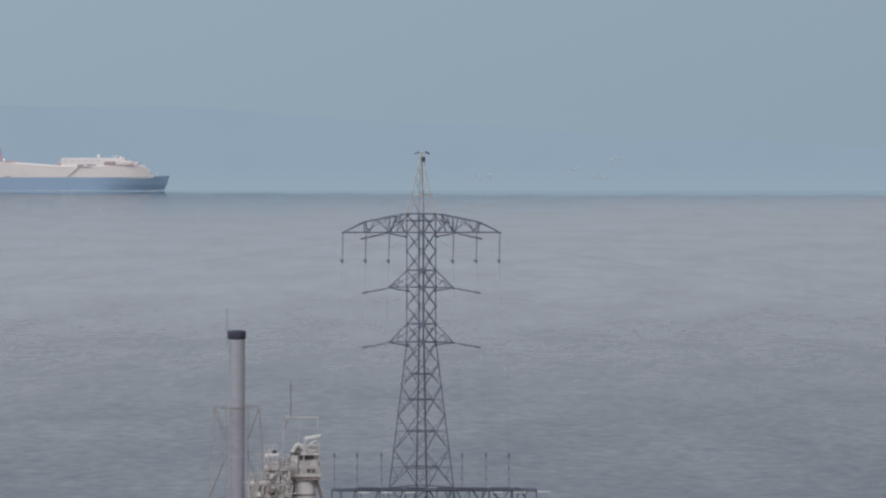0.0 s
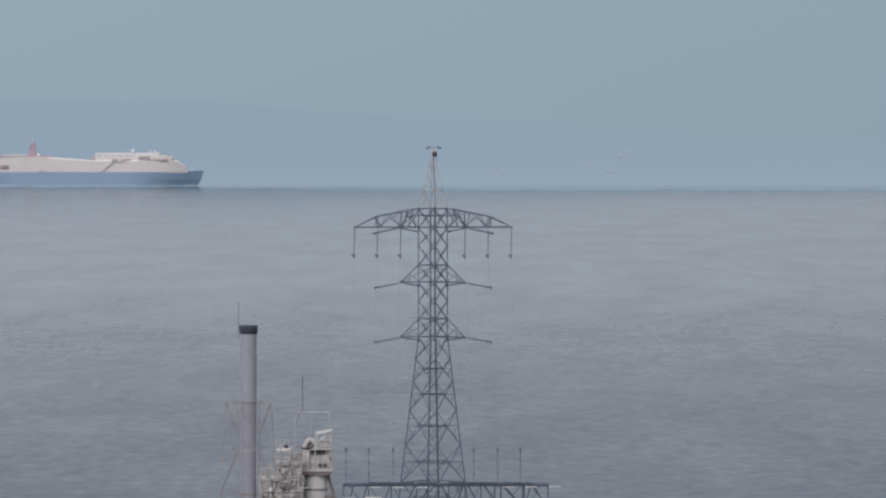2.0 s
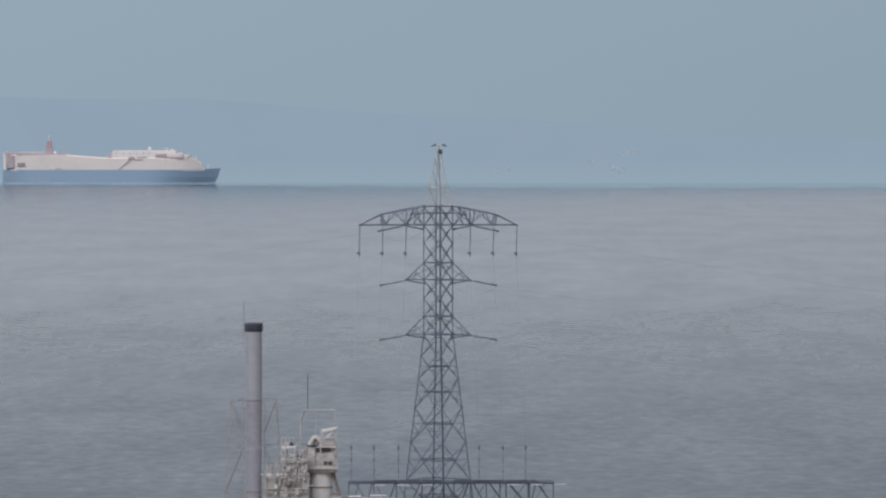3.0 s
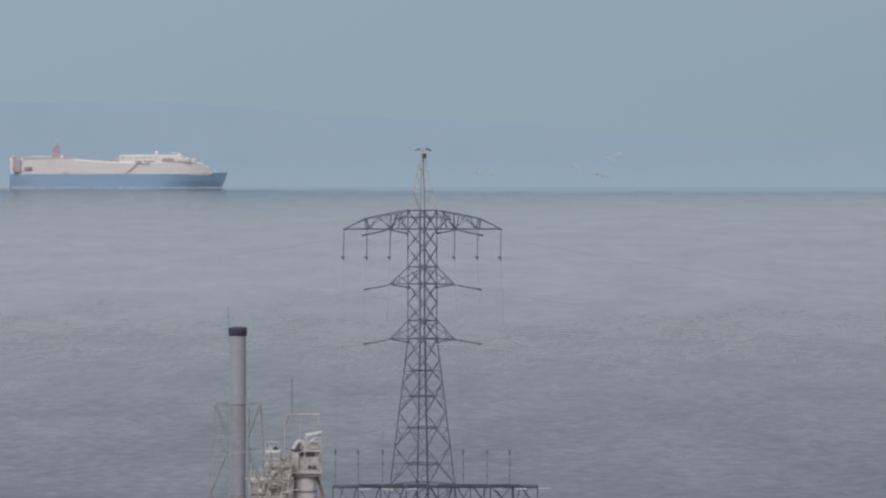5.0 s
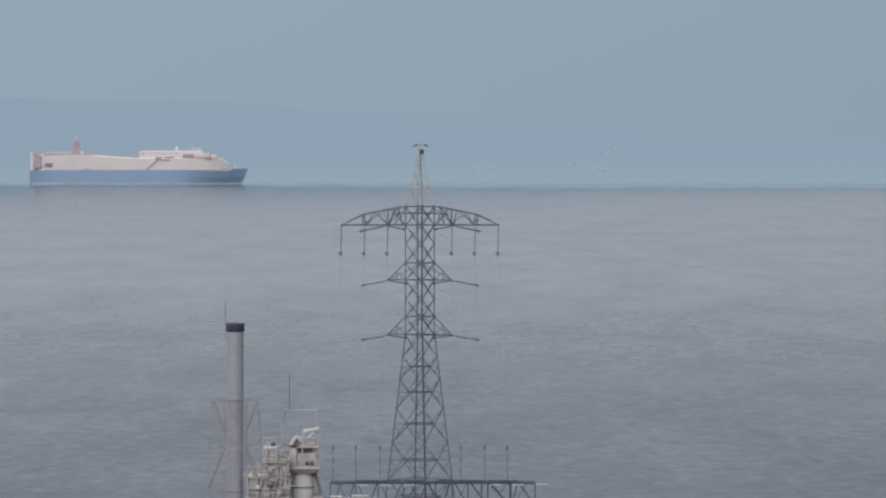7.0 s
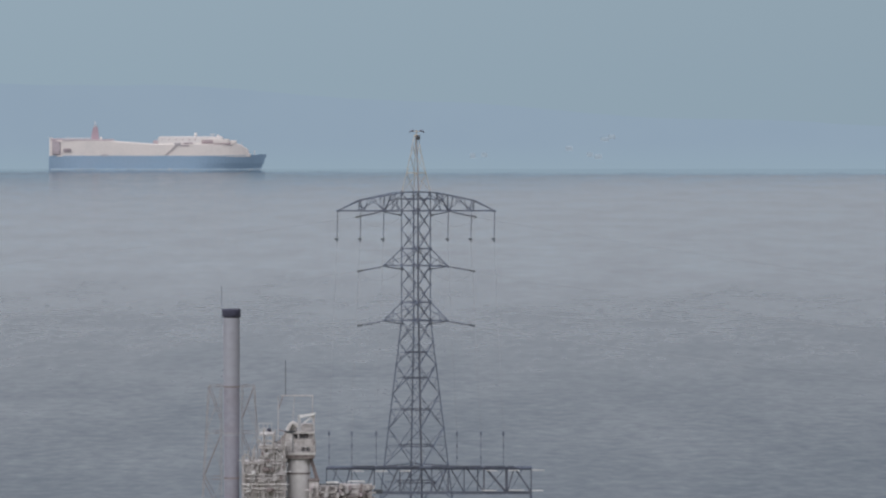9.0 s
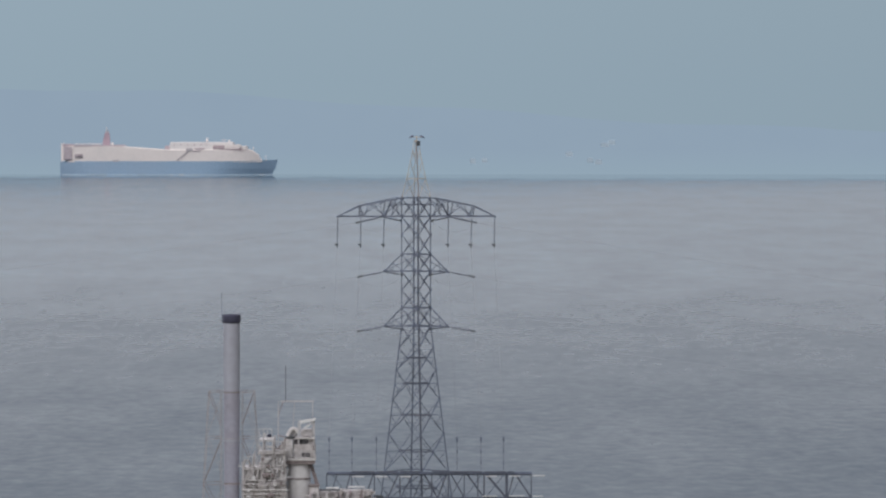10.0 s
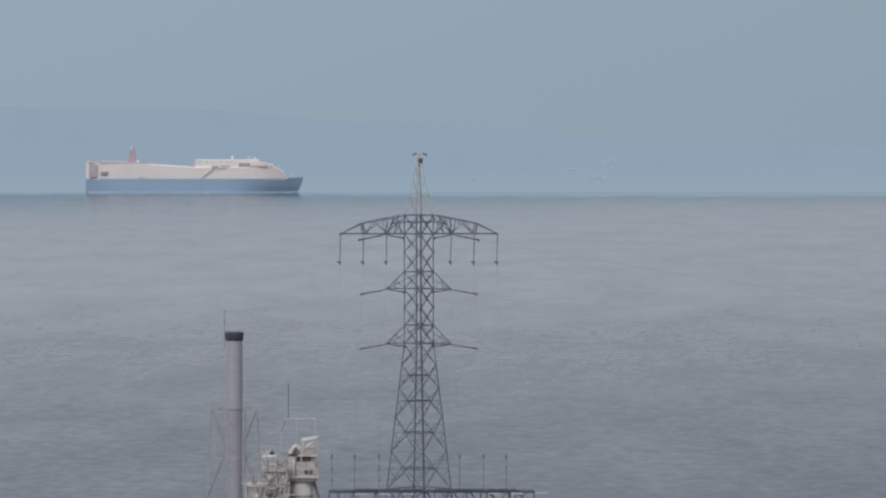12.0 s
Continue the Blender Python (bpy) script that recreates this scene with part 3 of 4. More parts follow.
def build_cable_ends():
    first = None
    for x in (-153, -113, -70, 72, 114, 154):
        at = PYLON @ Matrix.Translation(units(x, -68, 3))
        if first is None:
            first = thing("cable_termination", at, "slim grey cable termination insulator standing on the gantry", "insulator", "cable terminations")
            smooth(part("shed_column", one(sheds, Matrix(), 58 * U, 0.05, 20), GLASSY, first))
            bm = bmesh.new()
            lathe(bm, [(0.04, 0), (0.09, 0.05), (0.10, 0.35), (0.06, 0.45), (0.03, 0.5)], Matrix.Translation((0, 0, 54 * U)), 10)
            part("corona_cap", bm, STEEL, first, "dark metal cap")
            part("mid_ring", one(lathe, [(0.04, 0), (0.08, 0.05), (0.08, 0.3), (0.04, 0.35)], Matrix.Translation((0, 0, 34 * U)), 10), GLASSY, first)
            part("low_ring", one(lathe, [(0.04, 0), (0.08, 0.05), (0.08, 0.25), (0.04, 0.3)], Matrix.Translation((0, 0, 14 * U)), 10), GLASSY, first)
            part("base_plate", one(box, (-0.18, -0.18, -0.05), (0.18, 0.18, 0.06)), STEEL, first)
        else:
            copy_thing(first, at)
    # walkway beams that carry them
    b = thing("termination_beam", PYLON, "grey steel beam carrying the cable terminations", "beam")
    part("web", one(box, units(-157, -69.5, -2), units(203, -66.5, 2.0)), STEEL, b)
    part("flange", one(box, units(-157, -71.5, 2.0), units(203, -64.5, 2.8)), STEEL, b)


build_pylon()
string_ends = build_strings()
build_conductors(string_ends)
build_gantry()
build_cable_ends()


# ---- works: stack in its frame, column with platforms, pipe rack ----
V = 0.05104                       # metres per pixel at the works, which are laid out to fit the view
WORKS = pose(-19.19, 520, 42.18)   # under the stack's axis
FLOOR = -5.55                     # ground below that, in metres


def works(x, y, z):
    return Vector((x, y, z)) * V


def build_stack():
    s = thing("chimney", WORKS, "slender grey steel chimney with a black sooty top", "chimney")
    smooth(part("lower_shaft", one(lathe, [(13.5 * V, FLOOR), (13.5 * V, 40 * V), (14.3 * V, 150 * V), (14.4 * V, 191 * V)], Matrix(), 32), STACK_LOW, s, "dusty purple-grey lower shaft"))
    smooth(part("upper_shaft", one(lathe, [(14.4 * V, 191 * V), (14.5 * V, 230 * V), (14.5 * V, 316 * V)], Matrix(), 32), STACK, s))
    smooth(part("crown", one(lathe, [(14.6 * V, 313 * V), (16.2 * V, 315 * V), (16.2 * V, 320 * V), (16.2 * V, 322 * V), (16.4 * V, 324 * V), (16.4 * V, 328 * V), (13.2 * V, 328.5 * V), (13.2 * V, 321 * V)], Matrix(), 32), SOOT, s, "sooty black crown"))
    for z in (191, 29, 105):
        r = 15.1 if z > 150 else 14.4
        part("stiffening_ring", one(lathe, [(13.4 * V, (z - 1.5) * V), (r * V, (z - 1.5) * V), (r * V, (z + 1.5) * V), (13.4 * V, (z + 1.5) * V)], Matrix(), 32), RUSTY if z != 105 else STACK, s)
    pipe("lightning_rod", [works(-17, 0, 300), works(-17.4, 0, 369)], 0.025, STEEL, s)
    bar("ladder_rail", works(-12.5, -13, -60), works(-13.5, -12, 312), 0.05, STACK, s)
    # open steel frame around it
    f = thing("stack_frame", WORKS, "dull mauve-grey lattice steel frame bracing the chimney", "frame")

    def post(i, z):
        r = 40 + (192 - z) * 0.055
        return works((-r, r, r, -r)[i], (-r * 0.8, -r * 0.8, r * 0.8, r * 0.8)[i], z)
    lv = (192, 110, 29, -52, FLOOR / V)
    for i in range(4):
        j = (i + 1) % 4
        for a, b in zip(lv, lv[1:]):
            bar("post", post(i, b), post(i, a), 0.045, FRAME, f)
            bar("rail", post(i, a), post(j, a), 0.045, FRAME, f)
            if i in (1, 3):
                bar("brace", post(i, a), post(j, b), 0.035, FRAME, f)
                continue
            # front and back: inner posts beside the shaft, crossed bracing to the outer posts
            for u, v in ((post(i, a), post(i, b)), (post(j, a), post(j, b))):
                k = 1 if u.x > 0 else -1
                p0, p1 = Vector((19 * V * k, u.y, u.z)), Vector((19 * V * k, v.y, v.z))
                bar("inner_post", p1, p0, 0.05, FRAME, f)
                low_in, low_out = p0.lerp(p1, 0.7), u.lerp(v, 0.97)
                if a in (192, 29):
                    bar("brace", u, low_in, 0.05, RUSTY, f)
                    bar("light_brace", p0.lerp(p1, 0.15), low_out, 0.03, FRAME, f)
                else:
                    bar("brace", p0.lerp(p1, 0.06), low_out, 0.05, RUSTY, f)
                    bar("light_brace", u, low_in, 0.03, FRAME, f)
                bar("rail_stub", p0.lerp(u, 0.02), p0.lerp(u, 0.45), 0.07, RUSTY, f)


def railing(name, x0, x1, y, z0, parent, step=9):
    n = max(2, round((x1 - x0) / step))
    for k in range(n + 1):
        x = x0 + (x1 - x0) * k / n
        pipe("railing_post", [works(x, y, z0), works(x, y, z0 + 22)], 0.025, PIPE, parent, "", 6)
    for z in (11, 22):
        pipe("railing_rail", [works(x0, y, z0 + z), works(x1, y, z0 + z)], 0.025, PIPE, parent, "", 6)


def build_column():
    c = thing("process_column", WORKS @ Matrix.Translation(works(119, 10, 0)), "light grey process column with railed top platform", "column")
    smooth(part("shell", one(lathe, [(20.5 * V, FLOOR), (20.5 * V, 68 * V), (18 * V, 73 * V), (10 * V, 76 * V)], Matrix(), 32), VESSEL, c))
    part("girth_band", one(lathe, [(20 * V, 36 * V), (21.2 * V, 36 * V), (21.2 * V, 38.5 * V), (20 * V, 38.5 * V)], Matrix(), 32), RUSTY, c)
    bm = bmesh.new()
    box(bm, works(-26, -26, 70), works(30, 26, 74))
    part("platform_deck", bm, PIPE, c)
    part("platform_beam", one(box, works(-25, -24, 64), works(29, -20, 70)), RUSTY, c)
    for y in (-25, 25):
        railing("railing", -12, 29, y, 74, c)
    bar("bracket", works(20, -10, 66), works(33, -14, 24), 0.26, RUSTY, c)
    bar("bracket", works(20, 10, 66), works(33, 14, 24), 0.18, RUSTY, c)
    block("equipment_cabinet", works(-23, -18, 74), works(-11, 6, 109), PIPE, c, "white equipment cabinet", 0.03)
    block("cabinet_cap", works(-25, -20, 109), works(-6, 8, 112), DARK, c, "dark cabinet cap", 0.02)
    # enclosure behind the rail, open in three dark slots
    block("enclosure_wall", works(-10, -12, 74), works(27, 18, 108), BEIGE, c, "haze-paled beige enclosure", 0.03)
    for x0, x1, z0, z1 in ((-8, -2, 99, 106.5), (1, 17, 99.5, 107), (5, 21, 76.5, 83)):
        block("dark_slot", works(x0, -13, z0), works(x1, -11.5, z1), DARK, c, "dark louvred opening")
        for k in range(2):
            z = z0 + (z1 - z0) * (k + 1) / 3
            block("louvre", works(x0, -13.6, z - 0.5), works(x1, -12.6, z + 0.2), RUSTY, c)
    block("side_box", works(25, -20, 88), works(28, -8, 98), RUSTY, c, "small brown switch box", 0.02)
    block("upper_deck", works(-10, -20, 108), works(28, 20, 110.5), PIPE, c)
    block("hopper", works(4, -12, 110.5), works(24, 14, 125), BEIGE, c, "haze-paled beige hopper", 0.1)
    for x in (8, 16):
        block("hopper_rib", works(x, -13.5, 111), works(x + 1.2, -12, 124), PIPE, c)
    for x, y in ((0, -20), (27, -20), (2, 20), (27, 20)):
        bar("upper_post", works(x, y, 74), works(x, y, 140 if x < 10 else 138), 0.09, PIPE, c)
    # white hoist jib: a shallow plated wedge on a raking stay
    bm = bmesh.new()
    prism(bm, [(x * V, z * V) for x, z in ((2, 135.5), (28, 140.5), (31, 145.5), (2, 140.5))], Matrix.Translation(works(0, -19, 0)) @ pose(0, 0, 0, 90, 0, 0), 0.30)
    part("hoist_jib", bm, WHITE, c, "white plated hoist jib")
    bar("hoist_stay", works(10, -20, 127), works(28, -20, 140), 0.16, WHITE, c)
    pts = [works(-20 + 18 * k / 10, -16, 110 + 16 * math.sin(math.pi * (0.05 + 0.75 * k / 10))) for k in range(11)]
    pipe("vapour_pipe", pts, 0.20, PIPE, c, "pale curved vapour pipe", 12)
    smooth(part("knock_out_pot", one(lathe, [(2 * V, 0), (6 * V, 2 * V), (6 * V, 11 * V), (3 * V, 15 * V)], Matrix.Translation(works(-9, -6, 110.5)), 14), PIPE, c, "pale rounded pot"))
    # tall light gantry frame over the top
    for x in (-37, 24):
        bar("mast_post", works(x, 14, 74 if x > 0 else 60), works(x, 14, 173), 0.07, BEIGE, c)
    bar("mast_beam", works(-33, 14, 173), works(26, 14, 173), 0.10, BEIGE, c)
    bar("mast_brace", works(-37, 14, 148), works(-28, 14, 173), 0.08, RUSTY, c)
    bar("mast_brace", works(-12, 14, 110), works(-8, 14, 173), 0.05, BEIGE, c)
    pipe("aerial", [works(-24, 14, 173), works(-24, 14, 237)], 0.03, DARK, c, "thin dark aerial")
    bar("wind_stay", works(-37, 14, 112), works(-18, -10, 110), 0.10, RUSTY, c)


def build_pipe_rack():
    r = thing("pipe_rack", WORKS, "beige steel rack crowded with pipes, paled for haze", "pipe rack")
    xs = (22, 40, 58, 76, 94)
    tops = (70, 84, 116, 112, 104)
    for x, t in zip(xs, tops):
        for y in (-40, 40):
            bar("post", works(x, y, FLOOR / V), works(x, y, t), 0.13, BEIGE, r)
    for z in (6, 30, 57, 84):
        for y in (-40, 40):
            x0 = 22 if z < 60 else 48
            bar("beam", works(x0, y, z), works(97, y, z), 0.13, BEIGE, r)
        for x, t in zip(xs, tops):
            if z < t:
                bar("cross_beam", works(x, -40, z), works(x, 40, z), 0.12, BEIGE, r)
    # pale blocks added behind the pipes so the dark gaps look lighter
    block("equipment_house", works(24, -32, FLOOR / V), works(97, 38, 55), PIPE, r, "pale backing block added to lighten the rack's gaps", 0.04)
    block("equipment_house", works(52, -30, 60), works(96, 36, 82), PIPE, r, "upper backing block added to lighten the rack's gaps", 0.04)
    rng = random.Random(7)
    # risers, loops and headers
    for k in range(16):
        x = 26 + k * 4.6 + rng.uniform(-1.5, 1.5)
        y = rng.uniform(-39, -24)
        t = rng.uniform(40, 74) if x < 50 else rng.uniform(66, 112)
        turn = rng.choice((-1, 1)) * rng.uniform(6, 14)
        pipe("riser_pipe", [works(x, y, FLOOR / V), works(x, y, t - 5), works(x + turn * 0.25, y, t - 1), works(x + turn, y, t)], rng.uniform(0.05, 0.12), rng.choice((PIPE, BEIGE, PIPE, VESSEL)), r)
    for z, y, rad in ((12, -38, 0.12), (36, -36, 0.10), (36, -20, 0.14), (62, -36, 0.10), (62, -10, 0.13), (88, -34, 0.08), (20, -42, 0.08)):
        x0 = 20 if z < 60 else 50
        pipe("header_pipe", [works(x0, y, z), works(99, y, z)], rad, PIPE, r)
    for x, z, w in ((68, 116, 5), (62, 46, 7), (70, 10, 7), (80, 95, 3)):
        bm = bmesh.new()
        lathe(bm, [(w * 0.5 * V, -w * 0.6 * V), (w * V, -w * 0.3 * V), (w * V, w * 0.3 * V), (w * 0.5 * V, w * 0.6 * V)], Matrix.Translation(works(x, -40, z)), 12)
        part("valve", bm, RUSTY if w > 6 else SOOT, r, "dark valve body")
    for x0, x1, z in ((24, 46, 57), (50, 97, 84), (50, 72, 106)):
        railing("railing", x0, x1, -43, z, r, 8)
    for a, b in (((22, 30), (40, 57)), ((58, 57), (76, 84)), ((76, 84), (94, 57)), ((86, 84), (96, 112))):
        bar("diagonal_brace", works(a[0], -40, a[1]), works(b[0], -40, b[1]), 0.09, BEIGE, r)
    smooth(part("drum", one(lathe, [(3 * V, -22 * V), (8 * V, -19 * V), (8 * V, 19 * V), (3 * V, 22 * V)], Matrix.Translation(works(74, -24, 77)) @ pose(0, 0, 0, 0, 90, 0), 20), PIPE, r, "pale horizontal drum"))
    smooth(part("vessel", one(lathe, [(8 * V, FLOOR), (8 * V, 52 * V), (6 * V, 57 * V), (2 * V, 59 * V)], Matrix.Translation(works(38, -18, 0)), 20), PIPE, r, "pale upright vessel"))
    smooth(part("vessel", one(lathe, [(7 * V, FLOOR), (7 * V, 76 * V), (5 * V, 80 * V), (2 * V, 82 * V)], Matrix.Translation(works(86, -6, 0)), 20), VESSEL, r, "grey upright vessel"))
    bm = bmesh.new()
    prism(bm, [(x * V, z * V) for x, z in ((80, 91), (97, 91), (97, 112))], Matrix.Translation((0, -24 * V, 0)) @ pose(0, 0, 0, 90, 0, 0), 0.12)
    part("stair_screen", bm, RUSTY, r, "brown triangular stair screen")
    for z, x0, x1 in ((58, 22, 60), (85, 48, 98), (31, 22, 98), (107, 50, 74)):
        block("grating_deck", works(x0, -36, z), works(x1, 36, z + 1.6), PIPE, r)
    for k in range(26):
        x, z = rng.uniform(24, 94), rng.uniform(8, 82)
        if x < 50 and z > 52:
            continue
        L = rng.uniform(6, 16)
        d = rng.choice(((1, 0), (0, 1), (0, 1)))
        pipe("branch_pipe", [works(x, -44, z), works(x + d[0] * L, -44, z + d[1] * L), works(x + d[0] * L + 2, -36, z + d[1] * L)], rng.uniform(0.03, 0.07), rng.choice((PIPE, BEIGE, WHITE)), r)
    for k in range(10):
        x, z = rng.uniform(26, 92), rng.uniform(2, 78)
        block("instrument_box", works(x, -45, z), works(x + rng.uniform(3, 7), -40, z + rng.uniform(3, 8)), rng.choice((PIPE, WHITE, RUSTY)), r, "", 0.02)
    for k in range(9):
        x = 24 + k * 8.6
        bar("lattice_bar", works(x, -43, 31), works(x + 8.6, -43, 58), 0.05, PIPE, r)
        bar("lattice_bar", works(x + 8.6, -43.5, 5), works(x, -43.5, 31), 0.05, BEIGE, r)
    # low rack that runs on towards the gantry
    q = thing("low_pipe_rack", WORKS, "low rust-brown pipe rack with white pipes", "pipe rack")
    for x in (150, 175, 200, 225, 248):
        for y in (-20, 20):
            bar("post", works(x, y, FLOOR / V), works(x, y, 18), 0.12, BEIGE, q)
        bar("cross_beam", works(x, -20, 14), works(x, 20, 14), 0.14, RUSTY, q)
    for y in (-20, 20):
        bar("beam", works(144, y, 14), works(254, y, 12), 0.14, BEIGE, q)
        bar("beam", works(144, y, -8), works(254, y, -8), 0.14, BEIGE, q)
    for x0, x1, y, z, rad, mat in ((168, 190, -28, 22.5, 0.07, WHITE), (206, 236, -24, 24, 0.06, WHITE), (150, 240, 0, 17, 0.07, BEIGE), (170, 256, -26, 4, 0.06, BEIGE),
                                   (150, 252, -26, -4, 0.07, RUSTY), (205, 250, -14, 11, 0.06, BEIGE), (130, 158, -20, 8, 0.08, BEIGE)):
        pipe("pipe", [works(x0, y, z), works((x0 + x1) / 2, y, z + 0.4), works(x1, y, z)], rad, mat, q)
    block("duct", works(156, -18, FLOOR / V), works(190, 14, 15), BEIGE, q, "haze-paled beige duct", 0.04)
    block("duct", works(192, -20, FLOOR / V), works(249, 14, 17), BEIGE, q, "long haze-paled beige duct", 0.04)
    block("pump_house", works(138, -24, FLOOR / V), works(155, 10, 25), BEIGE, q, "small beige pump house", 0.04)
    block("house_roof", works(137, -26, 25), works(156, 12, 27.5), RUSTY, q)
    block("dark_hatch", works(252, -24, 2), works(268, -8, 9), DARK, q, "dark louvred box", 0.03)
    block("walkway_edge", works(156, -27, 17.5), works(193, -25, 20), DARK, q)
    # gear of all sizes along the rack's face
    for k in range(60):
        x = rng.uniform(142, 250)
        top = rng.uniform(2, 17) if x < 190 else rng.uniform(2, 21)
        low = top - rng.uniform(3, 11)
        mat = rng.choice((FRAME, BEIGE, RUSTY, BEIGE, SHIP_PINK, FRAME))
        if k % 3:
            w = rng.uniform(0.8, 3.2)
            block("valve_box", works(x - w, -30 - rng.uniform(0, 4), low), works(x + w, -18, top), mat, q, "", 0.03)
        else:
            turn = rng.uniform(-9, 9)
            pipe("pipe_drop", [works(x, -27, -60), works(x, -27, low), works(x + turn, -25, top), works(x + turn * 1.6, -18, top)], rng.uniform(0.03, 0.08), mat, q)


build_stack()
build_column()
build_pipe_rack()


# ---- ship ----
S = 0.4839                         # metres per pixel at the ship, whose outline is shaped to fit the view
SHIP_Y = 4930.0
DRAUGHT = -2.5 * S                # sunk by 2.5 pixels so that top and waterline fit the view


def loft(bm, sections):
    """Skins closed cross-sections of equal vertex counts, and caps the ends."""
    rings = [[bm.verts.new(v) for v in sec] for sec in sections]
    k = len(rings[0])
    for p, q in zip(rings, rings[1:]):
        for i in range(k):
            bm.faces.new((p[i], p[(i + 1) % k], q[(i + 1) % k], q[i]))
    bm.faces.new(rings[0][::-1])
    bm.faces.new(rings[-1])
    bmesh.ops.recalc_face_normals(bm, faces=bm.faces[:])


def ship_box(name, x0, x1, z0, z1, b0, b1, mat, parent, label="", bevel=0.6):
    return block(name, (x0 * S, b0 * S, z0 * S), (x1 * S, b1 * S, z1 * S), mat, parent, label, bevel)


def build_ship():
    ship = thing("car_carrier_ship", pose(0, SHIP_Y, DRAUGHT), "blue and cream car carrier ship under way on the sea", "ship")
    beam = 34.0
    secs = []
    for n in range(61):
        x = 383.5 * n / 60
        k = 0.86 + 0.14 * min(1, x / 40) if x < 270 else max(1 - ((x - 270) / 113.5) ** 2.4, 0.03)
        kw = 0.70 + 0.30 * min(1, x / 50) if x < 240 else max(1 - ((x - 240) / 131.5) ** 1.9, 0.01) if x < 371 else 0.01
        rise = 0.0 if x < 300 else 2.4 * ((x - 300) / 83.5) ** 1.5
        zt, zl = 27.0 + rise, -12.0
        xl = min(x, 371.5)
        h, w = beam * k, beam * kw
        secs.append([Vector(p) * S for p in ((x, -h, zt), (x * 0.6 + xl * 0.4, -(h * 0.6 + w * 0.4), 14), (x * 0.25 + xl * 0.75, -(h * 0.25 + w * 0.75), 6), (xl, -w, 0), (xl, -w * 0.7, zl), (xl, w * 0.7, zl), (xl, w, 0), (x * 0.25 + xl * 0.75, h * 0.25 + w * 0.75, 6), (x * 0.6 + xl * 0.4, h * 0.6 + w * 0.4, 14), (x, h, zt))])
    part("hull", one(loft, secs), HULL, ship, "blue hull, paled for haze")

    # cream garage block with its sloping top
    top = ((2, 54, 0.84), (20, 54.5, 0.95), (75, 54.5, 1), (100, 53.6, 1), (150, 50.0, 1), (185, 47.5, 1), (280, 47.8, 1), (305, 48.2, 1), (320, 48.5, 1), (330, 48.5, 0.97), (338, 46, 0.9), (350, 38, 0.75), (354, 27.0, 0.6))
    secs = []
    for x, z, k in top:
        h = (beam - 0.3) * min(k, 1 if x < 270 else 1 - ((x - 270) / 113.5) ** 2.4)
        secs.append([Vector(p) * S for p in ((x, -h, 25.2), (x, -h, z - 1.2), (x, -h + 1.2, z), (x, h - 1.2, z), (x, h, z - 1.2), (x, h, 25.2))])
    part("garage_block", one(loft, secs), CREAM, ship, "cream windowless garage block")
    for side in (-1, 1):
        ship_box("roof_coaming", 24, 112, 53.2, 55.6, side * 32.5 - 0.8, side * 32.5 + 0.8, SHIP_PINK, ship, "rust-pink roof coaming", 0.2)
    # stern: ramp towers and quarter ramp
    ship_box("stern_post", 1, 3.5, 25, 60, -28, -24, SHIP_WHITE, ship)
    ship_box("stern_post", 1, 3.5, 25, 60, 24, 28, SHIP_WHITE, ship)
    ship_box("stern_ramp", 6, 21, 29, 53, -34.4, -31.0, SHIP_PINK, ship, "rust-pink folded stern ramp")
    ship_box("ramp_housing", 4, 23, 53, 57, -31, 31, SHIP_PINK, ship)
    for x in (8, 13, 18):
        ship_box("ramp_rib", x, x + 1.2, 30, 52, -35.0, -34.3, SHIP_GREY, ship, "", 0.1)
    ship_box("vent_opening", 26, 40, 33.5, 39.5, -34.6, -33.4, SHIP_GREY, ship, "dark ventilation opening", 0.2)
    for k in range(4):
        ship_box("vent_louvre", 26.5, 39.5, 34.2 + k * 1.4, 34.8 + k * 1.4, -35.0, -34.4, SHIP_GLASS, ship, "", 0.05)
    ship_box("pilot_door", 93, 104, 26, 29.5, -34.6, -33.6, SHIP_GREY, ship, "dark side door", 0.2)

    # funnel
    bm = bmesh.new()
    loft(bm, [[Vector(p) * S for p in ((x0, -6, z), (x1, -6, z), (x1, 6, z), (x0, 6, z))] for x0, x1, z in ((73, 87, 53), (74.5, 86, 66), (77.5, 84.5, 77))])
    fun = part("funnel", bm, SHIP_RED, ship, "red funnel, paled for haze")
    for x in (79.3, 82.6):
        pipe("exhaust_pipe", [Vector((x, 0, 75)) * S, Vector((x, 0, 81)) * S], 0.55, SHIP_GREY, fun)
    ship_box("vent_house", 88.5, 93, 53, 60, -8, -2, SHIP_WHITE, ship, "white ventilator house")

    # accommodation and bridge
    ship_box("accommodation_block", 193, 306, 46, 60.5, -30, 30, SHIP_WHITE, ship, "white accommodation block")
    ship_box("accommodation_step", 184, 193, 46, 54, -22, 22, SHIP_PINK, ship)
    ship_box("bridge_deck", 268, 318, 48, 56, -32, 32, CREAM, ship)
    ship_box("bridge_front", 306, 330, 47, 53.5, -28, 28, CREAM, ship)
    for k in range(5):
        ship_box("bridge_window", 270.5 + k * 4, 273.5 + k * 4, 45, 55, -32.6, -31.8, SHIP_GLASS, ship, "bridge window, paled for haze", 0.1)
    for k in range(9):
        ship_box("deck_window", 291 + k * 3.5, 293.2 + k * 3.5, 46.5, 49.5, -32.5, -31.2, SHIP_GLASS, ship, "deck window, paled for haze", 0.1)
    for x in (200, 212, 224, 236, 248, 258):
        ship_box("cabin_window", x, x + 1.6, 55, 56.6, -30.4, -29.8, SHIP_GLASS, ship, "", 0.05)
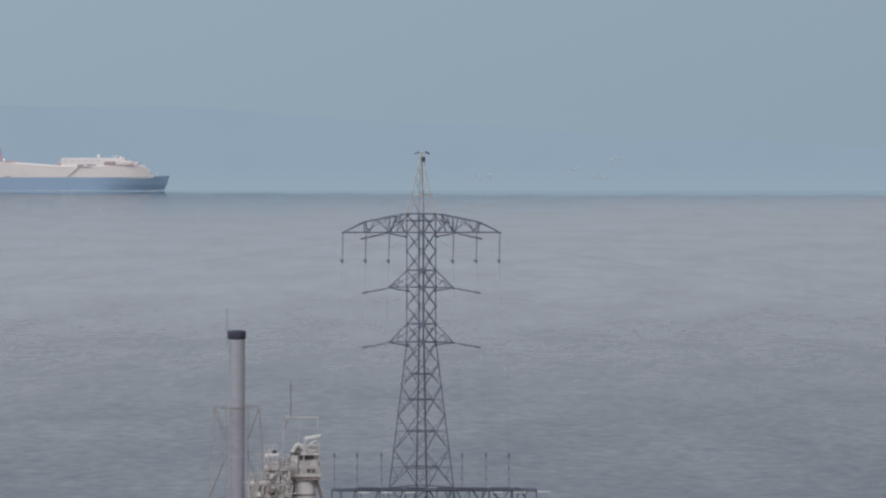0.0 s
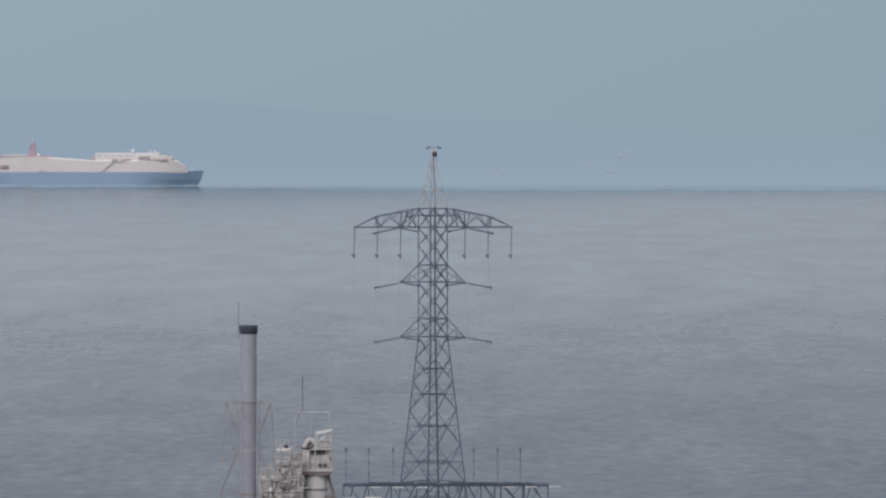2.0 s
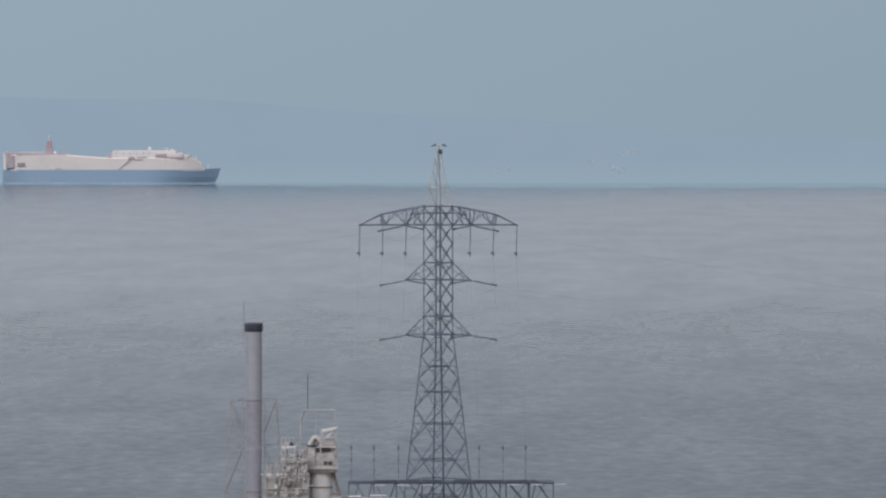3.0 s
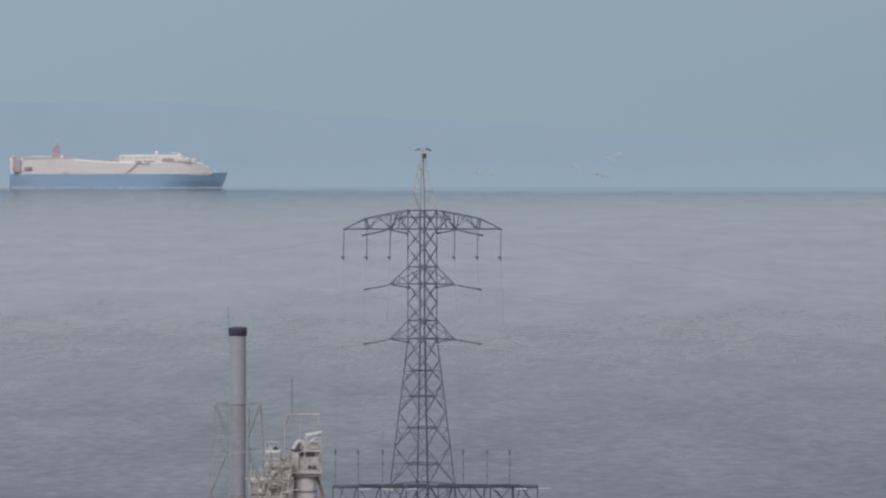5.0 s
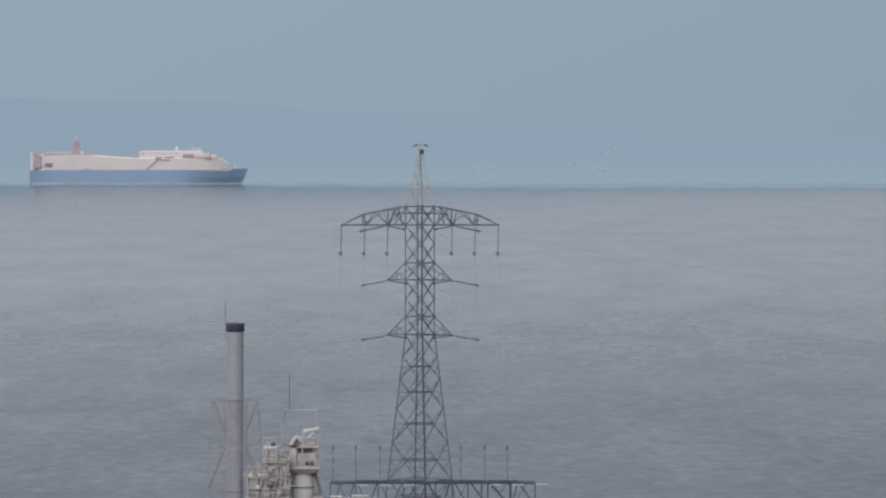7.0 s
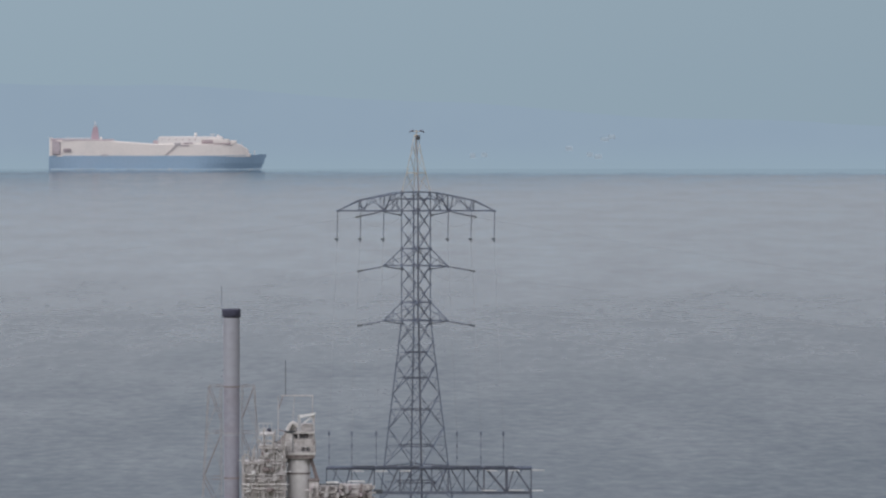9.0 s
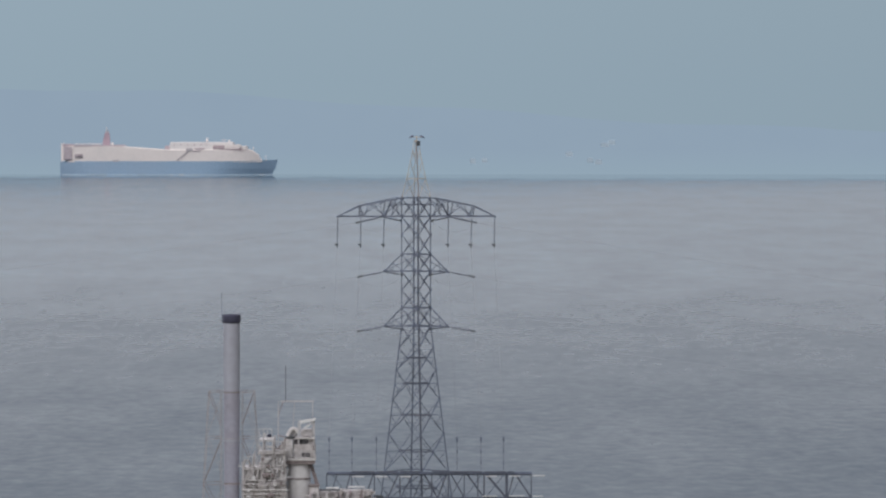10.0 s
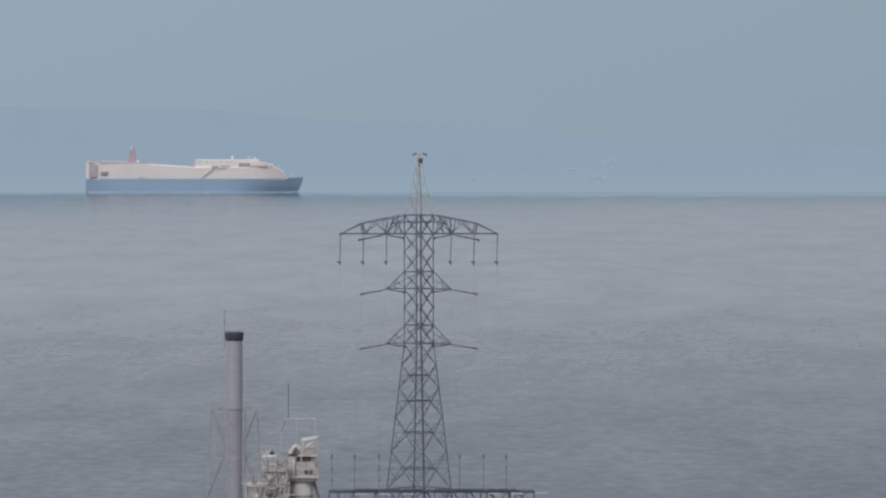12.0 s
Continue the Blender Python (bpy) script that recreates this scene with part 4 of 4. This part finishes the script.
    ship_box("lifeboat", 236, 256, 47.5, 50.2, -33.8, -30.5, SHIP_PINK, ship, "covered lifeboat", 0.8)
    # folded side ramp, a diagonal band on the cream side
    bm = bmesh.new()
    prism(bm, [(x * S, z * S) for x, z in ((204, 28), (208.5, 28), (230, 46.5), (225.5, 46.5))], Matrix.Translation((0, -33.5 * S, 0)) @ pose(0, 0, 0, 90, 0, 0), 1.2 * S)
    part("side_ramp", bm, SHIP_RAMP, ship, "grey folded side ramp")
    ship_box("ramp_crane", 222, 234, 45, 50, -35, -33.6, SHIP_GREY, ship, "", 0.3)
    ship_box("ramp_crane", 234, 248, 44, 46, -35, -33.6, SHIP_PINK, ship, "", 0.2)
    # masts, railings, foredeck gear
    for x, z0, z1 in ((258, 60, 68), (288, 60, 64.5), (300, 60, 63), (80, 77, 87), (340, 40, 52), (362, 27, 36)):
        pipe("mast", [Vector((x, 0, z0)) * S, Vector((x, 0, z1)) * S], 0.30, SHIP_WHITE, ship)
    smooth(part("radar_dome", one(lathe, [(0.1, 0), (1.2, 0.4), (1.5, 1.4), (1.0, 2.4), (0.1, 2.8)], Matrix.Translation(Vector((258, 0, 61)) * S), 14), SHIP_WHITE, ship))
    smooth(part("radar_dome", one(lathe, [(0.1, 0), (0.8, 0.3), (1.0, 1.0), (0.7, 1.6), (0.1, 1.9)], Matrix.Translation(Vector((297, 0, 60.5)) * S), 14), SHIP_WHITE, ship))
    ship_box("radar_scanner", 283, 293, 64, 65, -2, 2, SHIP_WHITE, ship, "", 0.2)
    ship_box("breakwater", 352, 356, 25, 30, -20, 20, SHIP_WHITE, ship)
    ship_box("winch", 360, 365, 25.5, 29, -6, 6, SHIP_GREY, ship)
    for y in (-33, 33):
        for z in (56.3, 57.8):
            pipe("roof_rail", [Vector((24, y, z)) * S, Vector((72, y, z)) * S], 0.10, SHIP_WHITE, ship, "", 6)
        for k in range(9):
            pipe("roof_stanchion", [Vector((24 + k * 6, y, 54)) * S, Vector((24 + k * 6, y, 57.9)) * S], 0.10, SHIP_WHITE, ship, "", 6)
    # wash along the waterline, raised to cover the hull's reflection in the view
    wash = []
    for n in range(94):
        x = 3 + 4 * n
        kw = 0.70 + 0.30 * min(1, x / 50) if x < 240 else max(1 - ((x - 240) / 131.5) ** 1.9, 0.01)
        side = -beam * kw
        rise = 2.5 + 1.5 + 1.3 * noise.noise((x * 0.11, 0, 2)) + 0.8 * noise.noise((x * 0.5, 3, 2))
        wash.append([Vector((x, side + dy, z)) * S for dy, z in ((1.0, 0.5), (-3.4, 0.5), (-2.6, 2.5 + (rise - 2.5) * 0.5), (-1.2, rise), (1.0, rise - 0.4))])
    part("wash", one(loft, wash), WASH, ship, "pale blue-grey wash along the waterline")
    # low foam rides on it
    rng = random.Random(3)
    for k, x in enumerate((58, 196, 214, 356)):
        bm = bmesh.new()
        n = 12
        L, hgt = rng.uniform(4, 10), rng.uniform(0.5, 1.1)
        secs = []
        for i in range(n):
            u = i / (n - 1)
            r = hgt * math.sin(math.pi * (0.04 + 0.92 * u)) * (0.8 + 0.4 * rng.random())
            cx = x + (u - 0.5) * L
            secs.append([Vector((cx, -36.4 - r * a * 0.8, 3.4 + r * b)) * S for a, b in ((0, -0.3), (1, -0.3), (0.8, 0.35), (0.3, 0.9), (0, 0.8))])
        loft(bm, secs)
        part("bow_wave" if k == 3 else "foam_ridge", bm, FOAM, ship, "white foam along the waterline")
    return ship


ship = build_ship()


# ---- white houses scattered along the far coast ----
def build_far_houses():
    rng = random.Random(11)
    for x, k in ((145, 0.55), (139, 0.50), (108, 0.30), (126, 0.22), (133, 0.19), (35, 0.20), (25, 0.18)):
        h = thing("house", Matrix.Translation(coast_at(x, k)), "small white house on the far coast, blued for haze", "house", "far coast houses")
        w, t = rng.uniform(2.2, 3.6), rng.uniform(1.4, 2.4)
        part("wall", one(box, (-w, -1.0, -3.5), (w, 4.5, t)), FAR_HOUSE, h)
        bm = bmesh.new()
        loft(bm, [[Vector((x0, y0, z0)) for x0, y0 in ((-a, b - 1), (a, b - 1), (a, 4.5 - b), (-a, 4.5 - b))] for a, b, z0 in ((w, 0.0, t + 0.004), (w * 0.5, 2.2, t + 0.8))])
        part("roof", bm, FAR_ROOF, h)


build_far_houses()


# ---- what moves ----
def motions():
    speed = 9.738                 # metres a second, along +x
    x95 = -332.4                  # the stern's place at 9.5 s
    walk(ship, [(t, pose(x95 + (t - 9.5) * speed, SHIP_Y, DRAUGHT)) for t in (0.0, 4.0, 8.0, 12.0)])
    drift = [(t, pose(-1.1 * t, 0, 0)) for t in (0.0, 6.0, 12.0)]
    walk(sea, drift)


motions()
